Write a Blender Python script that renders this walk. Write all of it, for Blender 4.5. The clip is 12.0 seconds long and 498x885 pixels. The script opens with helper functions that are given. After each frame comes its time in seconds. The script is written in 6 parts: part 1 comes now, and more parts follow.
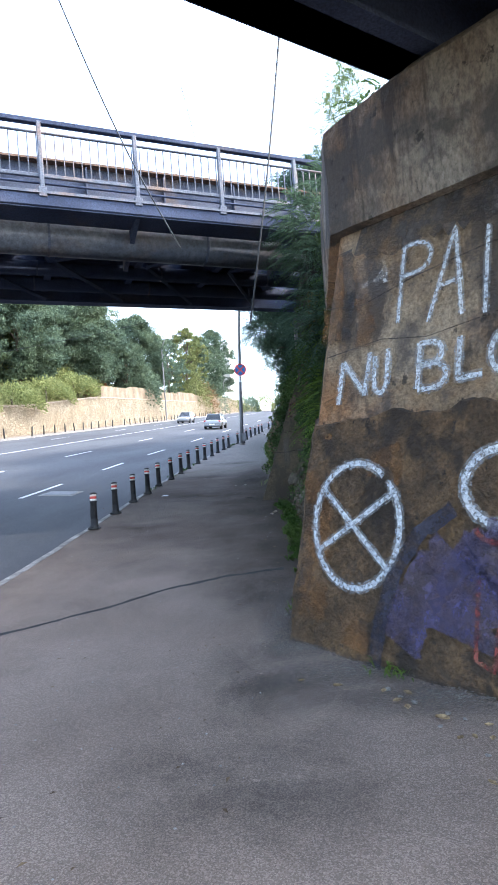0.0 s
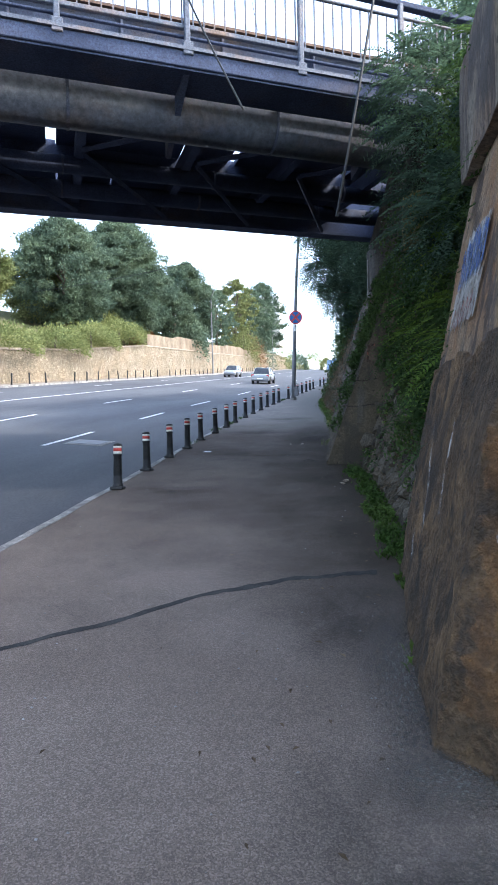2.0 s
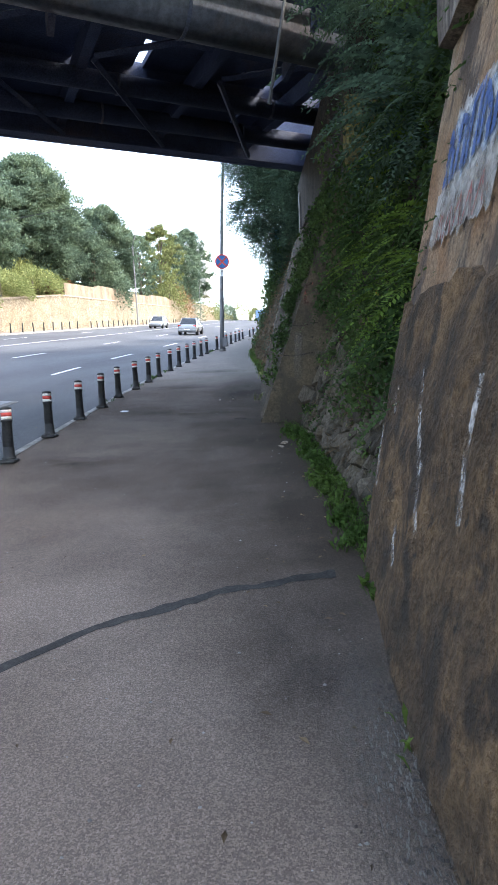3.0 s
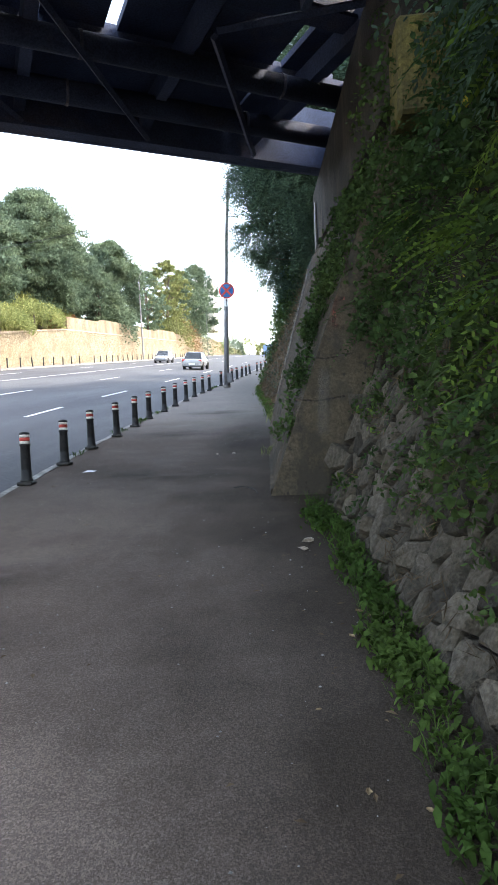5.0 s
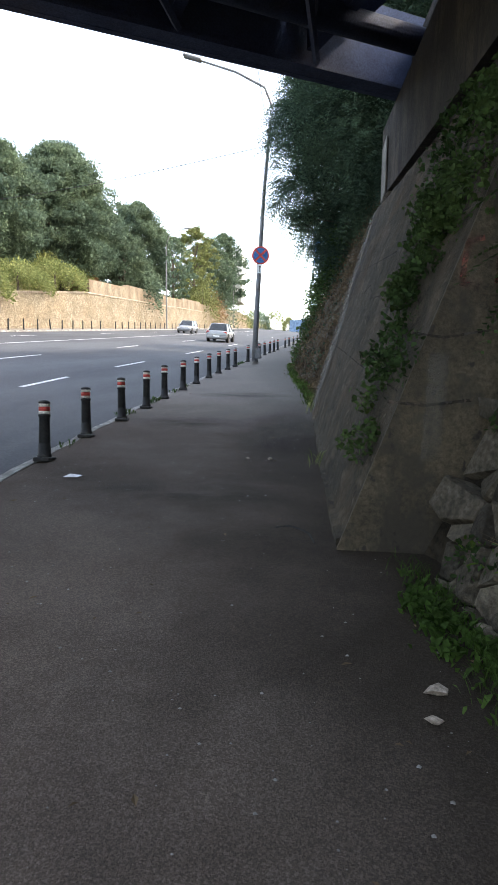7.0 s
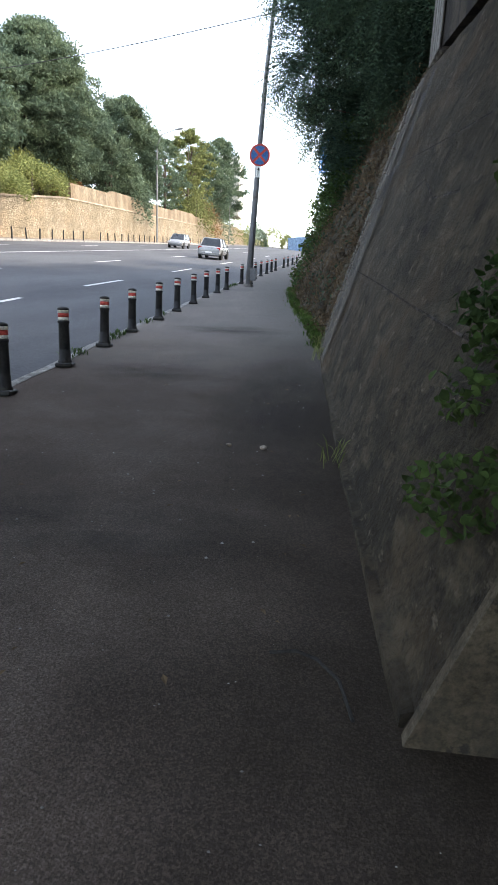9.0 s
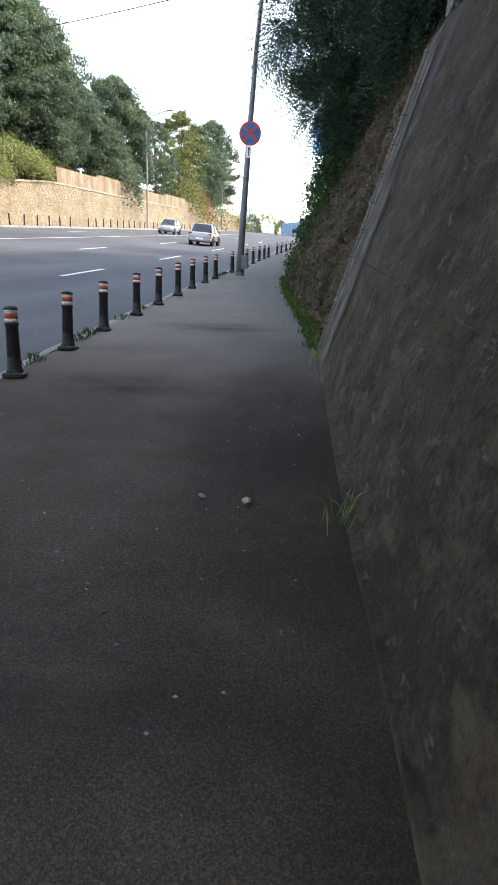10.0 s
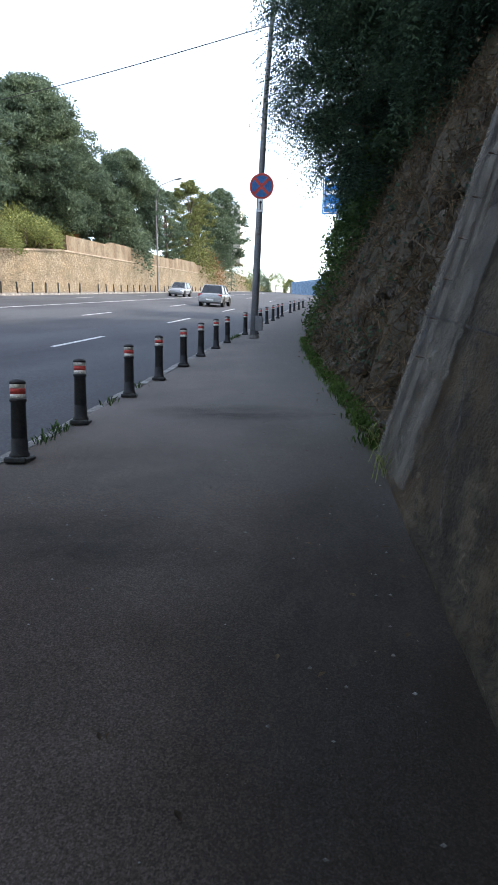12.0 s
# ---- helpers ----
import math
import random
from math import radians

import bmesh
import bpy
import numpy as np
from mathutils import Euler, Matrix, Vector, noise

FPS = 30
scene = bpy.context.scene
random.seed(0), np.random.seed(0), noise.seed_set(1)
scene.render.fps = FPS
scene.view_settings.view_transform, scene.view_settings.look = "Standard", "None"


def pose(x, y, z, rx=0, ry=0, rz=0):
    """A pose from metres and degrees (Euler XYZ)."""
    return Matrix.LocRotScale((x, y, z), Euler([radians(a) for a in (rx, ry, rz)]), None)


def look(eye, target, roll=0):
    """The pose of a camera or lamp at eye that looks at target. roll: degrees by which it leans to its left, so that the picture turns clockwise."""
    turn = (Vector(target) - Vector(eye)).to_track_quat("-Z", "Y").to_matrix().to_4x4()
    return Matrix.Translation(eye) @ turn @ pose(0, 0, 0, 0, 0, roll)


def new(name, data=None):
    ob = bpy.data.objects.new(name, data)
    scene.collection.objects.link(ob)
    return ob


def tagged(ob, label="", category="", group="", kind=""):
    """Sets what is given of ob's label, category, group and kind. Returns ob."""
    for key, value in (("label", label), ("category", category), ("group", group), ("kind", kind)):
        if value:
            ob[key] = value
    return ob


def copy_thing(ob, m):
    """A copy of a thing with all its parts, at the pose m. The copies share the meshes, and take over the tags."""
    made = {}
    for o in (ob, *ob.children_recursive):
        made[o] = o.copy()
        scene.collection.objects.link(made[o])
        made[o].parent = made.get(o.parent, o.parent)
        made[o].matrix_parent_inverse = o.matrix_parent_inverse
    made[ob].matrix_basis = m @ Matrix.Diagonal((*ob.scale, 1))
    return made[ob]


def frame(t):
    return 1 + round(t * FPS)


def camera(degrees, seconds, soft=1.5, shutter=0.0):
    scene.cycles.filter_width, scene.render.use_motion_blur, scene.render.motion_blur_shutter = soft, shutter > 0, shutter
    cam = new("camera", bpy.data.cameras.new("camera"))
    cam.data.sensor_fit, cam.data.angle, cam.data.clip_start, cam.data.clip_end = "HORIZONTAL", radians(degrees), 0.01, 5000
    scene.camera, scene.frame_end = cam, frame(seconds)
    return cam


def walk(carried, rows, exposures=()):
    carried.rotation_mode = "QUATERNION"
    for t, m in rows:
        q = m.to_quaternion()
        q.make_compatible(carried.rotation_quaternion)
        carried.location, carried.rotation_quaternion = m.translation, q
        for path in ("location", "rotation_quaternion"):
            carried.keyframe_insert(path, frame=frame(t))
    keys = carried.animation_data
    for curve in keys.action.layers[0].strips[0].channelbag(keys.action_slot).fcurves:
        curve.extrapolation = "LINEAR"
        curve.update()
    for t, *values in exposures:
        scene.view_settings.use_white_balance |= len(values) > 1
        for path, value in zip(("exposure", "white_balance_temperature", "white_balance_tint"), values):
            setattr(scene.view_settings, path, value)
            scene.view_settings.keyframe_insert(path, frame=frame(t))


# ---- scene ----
cam = camera(47.1, 12.0)
PATH = [
    (0, (4.645, -18.931, 0.483), (4.408, -16.945, 0.524), -4.4),
    (0.5, (4.498, -18.307, 0.428), (4.312, -16.32, 0.56), -3.2),
    (1, (4.248, -17.764, 0.388), (4.049, -15.775, 0.459), -0.5),
    (1.5, (4.215, -17.175, 0.42), (4.072, -15.18, 0.438), -2.3),
    (2, (4.01, -16.569, 0.37), (3.615, -14.61, 0.272), -1.5),
    (2.5, (3.94, -15.902, 0.364), (3.695, -13.936, 0.09), -1.9),
    (4.5, (3.646, -13.212, 0.442), (3.547, -11.224, 0.247), -3.1),
    (5, (3.714, -12.548, 0.52), (3.529, -10.563, 0.366), -2.7),
    (5.5, (3.571, -12.0, 0.551), (3.469, -10.016, 0.315), 1.6),
    (6, (3.548, -11.404, 0.581), (3.375, -9.426, 0.342), -3.6),
    (6.5, (3.377, -10.814, 0.61), (3.119, -8.842, 0.397), -0.3),
    (8.5, (3.046, -8.589, 0.792), (2.838, -6.65, 0.347), 2.0),
    (9, (2.996, -7.934, 0.812), (2.786, -6.01, 0.308), 2.4),
    (9.5, (3.033, -7.349, 0.869), (2.81, -5.439, 0.318), 2.1),
    (10, (2.953, -6.803, 0.902), (2.764, -4.888, 0.356), 2.2),
    (10.5, (2.915, -6.244, 0.919), (2.797, -4.329, 0.353), -0.9),
    (11, (2.758, -5.671, 0.953), (2.477, -3.757, 0.446), -0.6),
    (11.5, (2.645, -5.113, 0.988), (2.361, -3.176, 0.58), -1.9),
    (12, (2.55, -4.501, 1.048), (2.302, -2.549, 0.687), 0.2),
]
EXPOSURES = ((0, 3.05, 6350, 10), (0.5, 2.25, 6000, 10), (1.0, 2.0, 5800, 10), (1.5, 2.15, 5950, 10), (2.0, 2.8, 6300, 10), (2.5, 3.15, 6600, 10), (4.5, 3.25, 7250, 10), (5.5, 3.2, 7450, 10), (6.5, 2.85, 7500, 10), (8.5, 2.65, 7500, 10), (10.5, 2.7, 7450, 10), (11.5, 2.65, 7200, 10), (12, 2.2, 7050, 10))
walk(cam, [(t, look(eye, target, roll)) for t, eye, target, roll in PATH], EXPOSURES)

# ---------- world, sun, exposure ----------
SUN_EL, SUN_AZ = 42.0, 84.0          # azimuth: degrees from +y towards +x
world = bpy.data.worlds.new("sky")
scene.world = world
world.use_nodes = True
wn = world.node_tree.nodes
wbg = wn["Background"]
sky = wn.new("ShaderNodeTexSky")
sky.sky_type = "NISHITA"
sky.sun_disc = False
sky.sun_elevation = radians(SUN_EL)
sky.sun_rotation = radians(SUN_AZ)
sky.air_density, sky.dust_density, sky.ozone_density = 1.0, 1.6, 1.0
haze = wn.new("ShaderNodeHueSaturation")          # thin white overcast
haze.inputs["Saturation"].default_value = 0.8
world.node_tree.links.new(sky.outputs[0], haze.inputs["Color"])
world.node_tree.links.new(haze.outputs[0], wbg.inputs[0])
wbg.inputs[1].default_value = 0.15
sun_data = bpy.data.lights.new("sun", "SUN")
sun_data.energy, sun_data.angle, sun_data.color = 0.75, radians(4.0), (1.0, 0.94, 0.84)
sun = new("sun", sun_data)
sd = Vector((math.sin(radians(SUN_AZ)) * math.cos(radians(SUN_EL)), math.cos(radians(SUN_AZ)) * math.cos(radians(SUN_EL)), math.sin(radians(SUN_EL))))
sun.matrix_world = look(sd * 60, (0, 0, 0))


# ---------- materials ----------
def mat(name, c1, c2, scale=2.0, rough=0.85, bump=0.3, fine=40.0, c3=None, c3_scale=0.6, c3_amount=0.5, metal=0.0, stretch=(1, 1, 1), island=0.0, obj_random=0.0, depth=0.02, spec=0.3):
    m = bpy.data.materials.new(name)
    m.use_nodes = True
    t = m.node_tree
    N, L = t.nodes, t.links
    b = N["Principled BSDF"]
    b.inputs["Roughness"].default_value = rough
    b.inputs["Metallic"].default_value = metal
    b.inputs["Specular IOR Level"].default_value = spec
    tc = N.new("ShaderNodeTexCoord")
    mp = N.new("ShaderNodeMapping")
    mp.inputs["Scale"].default_value = stretch
    L.new(tc.outputs["Object"], mp.inputs[0])

    def noise_tex(s, d=6.0, r=0.6):
        n = N.new("ShaderNodeTexNoise")
        n.inputs["Scale"].default_value, n.inputs["Detail"].default_value, n.inputs["Roughness"].default_value = s, d, r
        L.new(mp.outputs[0], n.inputs["Vector"])
        return n

    def ramp(src, lo, hi):
        r = N.new("ShaderNodeMapRange")
        r.inputs[1].default_value, r.inputs[2].default_value = lo, hi
        L.new(src, r.inputs[0])
        return r.outputs[0]

    def mix(f, a, c):
        x = N.new("ShaderNodeMix")
        x.data_type = "RGBA"
        if isinstance(f, float):
            x.inputs[0].default_value = f
        else:
            L.new(f, x.inputs[0])
        for i, v in ((6, a), (7, c)):
            if isinstance(v, tuple):
                x.inputs[i].default_value = (*v, 1)
            else:
                L.new(v, x.inputs[i])
        return x.outputs[2]

    big, small = noise_tex(scale), noise_tex(fine, 4.0, 0.7)
    col = mix(ramp(big.outputs[0], 0.4, 0.6), c1, c2)
    if c3:
        st = noise_tex(c3_scale, 8.0, 0.65)
        f = ramp(st.outputs[0], 0.62 - 0.25 * c3_amount, 0.72)
        col = mix(f, col, c3)
    dark = N.new("ShaderNodeHueSaturation")
    L.new(col, dark.inputs["Color"])
    val = ramp(small.outputs[0], 0.34, 0.66)
    vr = N.new("ShaderNodeMapRange")
    vr.inputs[3].default_value, vr.inputs[4].default_value = 0.62, 1.38
    L.new(val, vr.inputs[0])
    last = vr.outputs[0]
    for amount, node, out in ((island, "ShaderNodeNewGeometry", "Random Per Island"), (obj_random, "ShaderNodeObjectInfo", "Random")):
        if amount:
            g2 = N.new(node)
            r2 = N.new("ShaderNodeMapRange")
            r2.inputs[3].default_value, r2.inputs[4].default_value = 1 - amount, 1 + amount
            L.new(g2.outputs[out], r2.inputs[0])
            mu = N.new("ShaderNodeMath")
            mu.operation = "MULTIPLY"
            L.new(last, mu.inputs[0])
            L.new(r2.outputs[0], mu.inputs[1])
            last = mu.outputs[0]
    L.new(last, dark.inputs["Value"])
    L.new(dark.outputs[0], b.inputs["Base Color"])
    if bump:
        bp = N.new("ShaderNodeBump")
        bp.inputs["Strength"].default_value, bp.inputs["Distance"].default_value = bump, depth
        L.new(small.outputs[0], bp.inputs["Height"])
        L.new(bp.outputs[0], b.inputs["Normal"])
    return m


def leaf_mat(name, c1, c2, island=0.35, scale=0.7):
    m = mat(name, c1, c2, scale, 0.7, 0.0, 8.0, island=island, spec=0.12)
    b = m.node_tree.nodes["Principled BSDF"]
    t = m.node_tree
    tr = t.nodes.new("ShaderNodeBsdfTranslucent")
    mx = t.nodes.new("ShaderNodeMixShader")
    mx.inputs[0].default_value = 0.4
    src = b.inputs["Base Color"].links[0].from_socket
    t.links.new(src, tr.inputs[0])
    t.links.new(b.outputs[0], mx.inputs[1])
    t.links.new(tr.outputs[0], mx.inputs[2])
    t.links.new(mx.outputs[0], t.nodes["Material Output"].inputs[0])
    return m


M_PAVE = mat("pavement_asphalt", (0.082, 0.063, 0.052), (0.116, 0.093, 0.079), 0.7, 0.93, 0.8, 105.0, (0.05, 0.039, 0.033), 0.45, 0.6, depth=0.02, spec=0.2)


def dust_and_light(m, pale_tone, y0, y1, near=0.75, far=0.0, chips=False, wob=9.0):
    """Pale dusting on the older stretch and painted light along y, with an uneven edge."""
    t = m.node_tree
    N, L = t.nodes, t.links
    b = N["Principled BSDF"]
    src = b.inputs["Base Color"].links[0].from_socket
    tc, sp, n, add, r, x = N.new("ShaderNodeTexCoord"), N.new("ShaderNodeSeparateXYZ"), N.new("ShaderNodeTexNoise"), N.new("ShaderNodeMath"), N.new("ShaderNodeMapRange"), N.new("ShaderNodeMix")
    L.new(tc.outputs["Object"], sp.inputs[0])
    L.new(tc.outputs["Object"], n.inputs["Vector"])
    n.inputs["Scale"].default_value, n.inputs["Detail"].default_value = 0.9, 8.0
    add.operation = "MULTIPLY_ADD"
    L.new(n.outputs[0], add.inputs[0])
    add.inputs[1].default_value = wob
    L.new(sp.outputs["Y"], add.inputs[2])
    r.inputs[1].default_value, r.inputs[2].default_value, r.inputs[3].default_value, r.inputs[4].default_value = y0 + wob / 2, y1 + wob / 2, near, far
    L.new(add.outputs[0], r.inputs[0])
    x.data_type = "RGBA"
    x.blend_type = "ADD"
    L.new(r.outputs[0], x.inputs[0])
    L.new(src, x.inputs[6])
    x.inputs[7].default_value = (*pale_tone, 1)
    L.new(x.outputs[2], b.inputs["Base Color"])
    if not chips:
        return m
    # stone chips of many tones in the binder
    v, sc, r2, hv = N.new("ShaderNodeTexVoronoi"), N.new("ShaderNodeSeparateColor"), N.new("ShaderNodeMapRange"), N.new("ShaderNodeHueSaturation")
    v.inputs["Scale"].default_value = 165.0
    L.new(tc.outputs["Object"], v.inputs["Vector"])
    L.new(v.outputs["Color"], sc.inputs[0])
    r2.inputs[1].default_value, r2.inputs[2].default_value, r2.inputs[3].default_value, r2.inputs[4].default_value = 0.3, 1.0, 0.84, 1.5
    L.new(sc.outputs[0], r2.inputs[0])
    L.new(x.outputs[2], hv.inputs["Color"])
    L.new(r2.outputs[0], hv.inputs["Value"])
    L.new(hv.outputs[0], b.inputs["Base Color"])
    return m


def soil_and_shade(m, foot_tone, lo, hi, top):
    """Brown washed-down earth, and wall shade painted in, along the feet of the walls, with an uneven edge."""
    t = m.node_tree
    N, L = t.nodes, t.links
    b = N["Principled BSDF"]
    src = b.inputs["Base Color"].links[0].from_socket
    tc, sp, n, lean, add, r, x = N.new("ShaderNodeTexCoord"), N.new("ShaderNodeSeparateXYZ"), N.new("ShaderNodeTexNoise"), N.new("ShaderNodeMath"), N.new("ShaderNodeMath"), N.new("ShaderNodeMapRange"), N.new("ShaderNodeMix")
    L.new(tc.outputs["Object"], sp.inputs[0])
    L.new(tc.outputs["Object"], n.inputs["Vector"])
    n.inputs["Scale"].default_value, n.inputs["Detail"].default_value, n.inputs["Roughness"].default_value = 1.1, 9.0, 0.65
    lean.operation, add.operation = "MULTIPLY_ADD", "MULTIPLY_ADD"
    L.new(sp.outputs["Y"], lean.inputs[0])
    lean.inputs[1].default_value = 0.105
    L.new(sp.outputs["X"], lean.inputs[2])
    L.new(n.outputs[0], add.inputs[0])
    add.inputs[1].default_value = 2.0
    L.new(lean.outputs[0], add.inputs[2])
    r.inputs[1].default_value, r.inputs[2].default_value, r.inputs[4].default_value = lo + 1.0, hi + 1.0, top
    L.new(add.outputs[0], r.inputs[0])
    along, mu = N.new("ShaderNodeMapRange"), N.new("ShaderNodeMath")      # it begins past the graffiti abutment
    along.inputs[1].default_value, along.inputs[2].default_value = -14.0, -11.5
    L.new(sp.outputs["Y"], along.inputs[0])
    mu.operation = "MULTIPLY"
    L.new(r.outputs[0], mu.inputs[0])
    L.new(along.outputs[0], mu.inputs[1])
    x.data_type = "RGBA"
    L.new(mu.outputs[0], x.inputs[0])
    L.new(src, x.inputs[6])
    x.inputs[7].default_value = (*foot_tone, 1)
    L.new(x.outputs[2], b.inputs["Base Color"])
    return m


# Pale dusting, plus the brighter open-sky start painted into the colour.
M_PAVE = dust_and_light(M_PAVE, (0.15, 0.12, 0.098), -17.0, -4.5, 0.95)
# Darker along the wall feet: washed-down earth plus the wall's shade, painted.
M_PAVE = soil_and_shade(M_PAVE, (0.031, 0.0235, 0.0165), 1.5, 2.9, 0.85)
M_PAVE = dust_and_light(M_PAVE, (0.11, 0.11, 0.104), -2.6, 2.4, 0.0, 1.0, True, 3.0)      # beyond the bridge: open light painted in, on rain-washed asphalt
M_ROAD = mat("road_asphalt", (0.062, 0.065, 0.072), (0.082, 0.086, 0.094), 0.35, 0.8, 0.4, 70.0, (0.036, 0.039, 0.046), 0.25, 0.5, stretch=(1, 0.25, 1), depth=0.01)
M_TAR = mat("tar_seam", (0.026, 0.025, 0.024), (0.045, 0.043, 0.041), 6, 0.85, 0.4, 60)
M_KERB = mat("kerb_concrete", (0.22, 0.215, 0.2), (0.38, 0.37, 0.345), 5, 0.9, 0.8, 50, (0.11, 0.1, 0.095), 2.6, 0.85)
M_LINE = mat("road_paint", (0.6, 0.6, 0.58), (0.75, 0.75, 0.73), 2, 0.7, 0.2, 60, (0.3, 0.3, 0.3), 4.0, 0.3)
def stained(m, streak, amount, blotch, blotch_scale=1.6, sx=5.0, sz=0.35):
    """Lay run-down streaks and blotches over a concrete."""
    t = m.node_tree
    N, L = t.nodes, t.links
    b = N["Principled BSDF"]
    src = b.inputs["Base Color"].links[0].from_socket
    tc = N.new("ShaderNodeTexCoord")
    for col, sc, lo, hi in ((streak, (sx, sx, sz), 0.58 - 0.06 * amount, 0.66 - 0.05 * amount), (blotch, (blotch_scale,) * 3, 0.57 - 0.05 * amount, 0.66 - 0.05 * amount), ((0.03, 0.027, 0.025), (9.0, 9.0, 7.0), 0.62, 0.68)):
        mp, n, r, x = N.new("ShaderNodeMapping"), N.new("ShaderNodeTexNoise"), N.new("ShaderNodeMapRange"), N.new("ShaderNodeMix")
        mp.inputs["Scale"].default_value = sc
        L.new(tc.outputs["Object"], mp.inputs[0])
        L.new(mp.outputs[0], n.inputs["Vector"])
        n.inputs["Scale"].default_value, n.inputs["Detail"].default_value, n.inputs["Roughness"].default_value = 1.0, 7.0, 0.62
        r.inputs[1].default_value, r.inputs[2].default_value, r.inputs[4].default_value = lo, hi, 0.85
        L.new(n.outputs[0], r.inputs[0])
        x.data_type = "RGBA"
        L.new(r.outputs[0], x.inputs[0])
        L.new(src, x.inputs[6])
        x.inputs[7].default_value = (*col, 1)
        src = x.outputs[2]
    L.new(src, b.inputs["Base Color"])
    return m


def worn(m, scale, lo, hi, top=1.0):
    """Paint that has flaked: alpha by noise."""
    t = m.node_tree
    N, L = t.nodes, t.links
    tc, n, r = N.new("ShaderNodeTexCoord"), N.new("ShaderNodeTexNoise"), N.new("ShaderNodeMapRange")
    L.new(tc.outputs["Object"], n.inputs["Vector"])
    n.inputs["Scale"].default_value, n.inputs["Detail"].default_value, n.inputs["Roughness"].default_value = scale, 6.0, 0.7
    r.inputs[1].default_value, r.inputs[2].default_value, r.inputs[4].default_value = lo, hi, top
    L.new(n.outputs[0], r.inputs[0])
    L.new(r.outputs[0], N["Principled BSDF"].inputs["Alpha"])
    return m


M_CONC_OLD = stained(mat("stained_concrete", (0.19, 0.135, 0.085), (0.29, 0.23, 0.165), 1.5, 0.92, 0.8, 35, (0.25, 0.115, 0.045), 1.0, 0.8, depth=0.03), (0.045, 0.036, 0.032), 0.9, (0.065, 0.058, 0.056), 1.2, 2.6, 1.2)
M_CONC_RUST = stained(mat("exposed_rough_concrete", (0.11, 0.074, 0.045), (0.23, 0.145, 0.076), 2.4, 0.95, 1.0, 22, (0.06, 0.047, 0.037), 1.6, 0.85, depth=0.1), (0.04, 0.033, 0.028), 0.8, (0.055, 0.044, 0.037), 3.0, 2.8, 2.0)
M_CONC_CAP = stained(mat("weathered_cap_concrete", (0.11, 0.093, 0.076), (0.2, 0.175, 0.145), 1.5, 0.9, 0.8, 30, (0.13, 0.075, 0.04), 0.9, 0.7, depth=0.03, stretch=(1, 1, 0.5)), (0.04, 0.032, 0.03), 1.5, (0.055, 0.05, 0.048), 1.3)
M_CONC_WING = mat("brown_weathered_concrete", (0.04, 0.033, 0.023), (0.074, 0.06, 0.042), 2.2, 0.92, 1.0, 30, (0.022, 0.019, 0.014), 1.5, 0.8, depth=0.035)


def run_down(m, layers):
    """Runs of dirt and pale scratches down a leaning wall; layers are (colour, across, down, low, high, top)."""
    t = m.node_tree
    N, L = t.nodes, t.links
    b = N["Principled BSDF"]
    src = b.inputs["Base Color"].links[0].from_socket
    tc = N.new("ShaderNodeTexCoord")
    for col, sy, sz, lo, hi, top in layers:
        mp, n, r, x = N.new("ShaderNodeMapping"), N.new("ShaderNodeTexNoise"), N.new("ShaderNodeMapRange"), N.new("ShaderNodeMix")
        mp.inputs["Rotation"].default_value = (radians(7), 0, 0)
        mp.inputs["Scale"].default_value = (sz, sy, sz)
        L.new(tc.outputs["Object"], mp.inputs[0])
        L.new(mp.outputs[0], n.inputs["Vector"])
        n.inputs["Scale"].default_value, n.inputs["Detail"].default_value, n.inputs["Roughness"].default_value = 1.0, 8.0, 0.66
        r.inputs[1].default_value, r.inputs[2].default_value, r.inputs[4].default_value = lo, hi, top
        L.new(n.outputs[0], r.inputs[0])
        x.data_type = "RGBA"
        L.new(r.outputs[0], x.inputs[0])
        L.new(src, x.inputs[6])
        x.inputs[7].default_value = (*col, 1)
        src = x.outputs[2]
    L.new(src, b.inputs["Base Color"])
    return m


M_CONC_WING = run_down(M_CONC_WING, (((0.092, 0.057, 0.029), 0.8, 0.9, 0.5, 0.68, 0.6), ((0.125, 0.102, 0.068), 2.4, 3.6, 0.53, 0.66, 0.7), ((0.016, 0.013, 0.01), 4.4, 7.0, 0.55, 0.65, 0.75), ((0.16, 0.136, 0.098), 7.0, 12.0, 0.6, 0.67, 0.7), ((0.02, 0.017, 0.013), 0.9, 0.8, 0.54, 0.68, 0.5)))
# Streaked sooty concrete, coloured extra dark for the shade under the bridge.
M_CONC_SEAT = run_down(mat("sooty_shaded_concrete", (0.02, 0.017, 0.014), (0.036, 0.031, 0.025), 1.6, 0.92, 0.8, 30, (0.075, 0.06, 0.045), 0.9, 0.6, depth=0.03), (((0.018, 0.016, 0.015), 5.0, 0.4, 0.48, 0.6, 0.8), ((0.07, 0.058, 0.044), 7.0, 0.5, 0.6, 0.72, 0.6)))
M_CONC_END = stained(mat("tan_grey_concrete", (0.075, 0.061, 0.043), (0.14, 0.117, 0.083), 1.8, 0.92, 0.8, 38, (0.085, 0.065, 0.042), 0.9, 0.7, depth=0.02), (0.05, 0.044, 0.036), 0.6, (0.055, 0.048, 0.038), 2.4, 2.5, 0.8)
M_PALE_WORN = worn(mat("pale_worn_concrete", (0.19, 0.175, 0.152), (0.25, 0.23, 0.2), 3, 0.9, 0.5, 30), 3.4, 0.28, 0.72, 0.58)
M_RUST_STAIN = worn(mat("rust_stain", (0.17, 0.08, 0.03), (0.24, 0.12, 0.05), 3, 0.9, 0.5, 30), 3.5, 0.4, 0.7, 0.7)
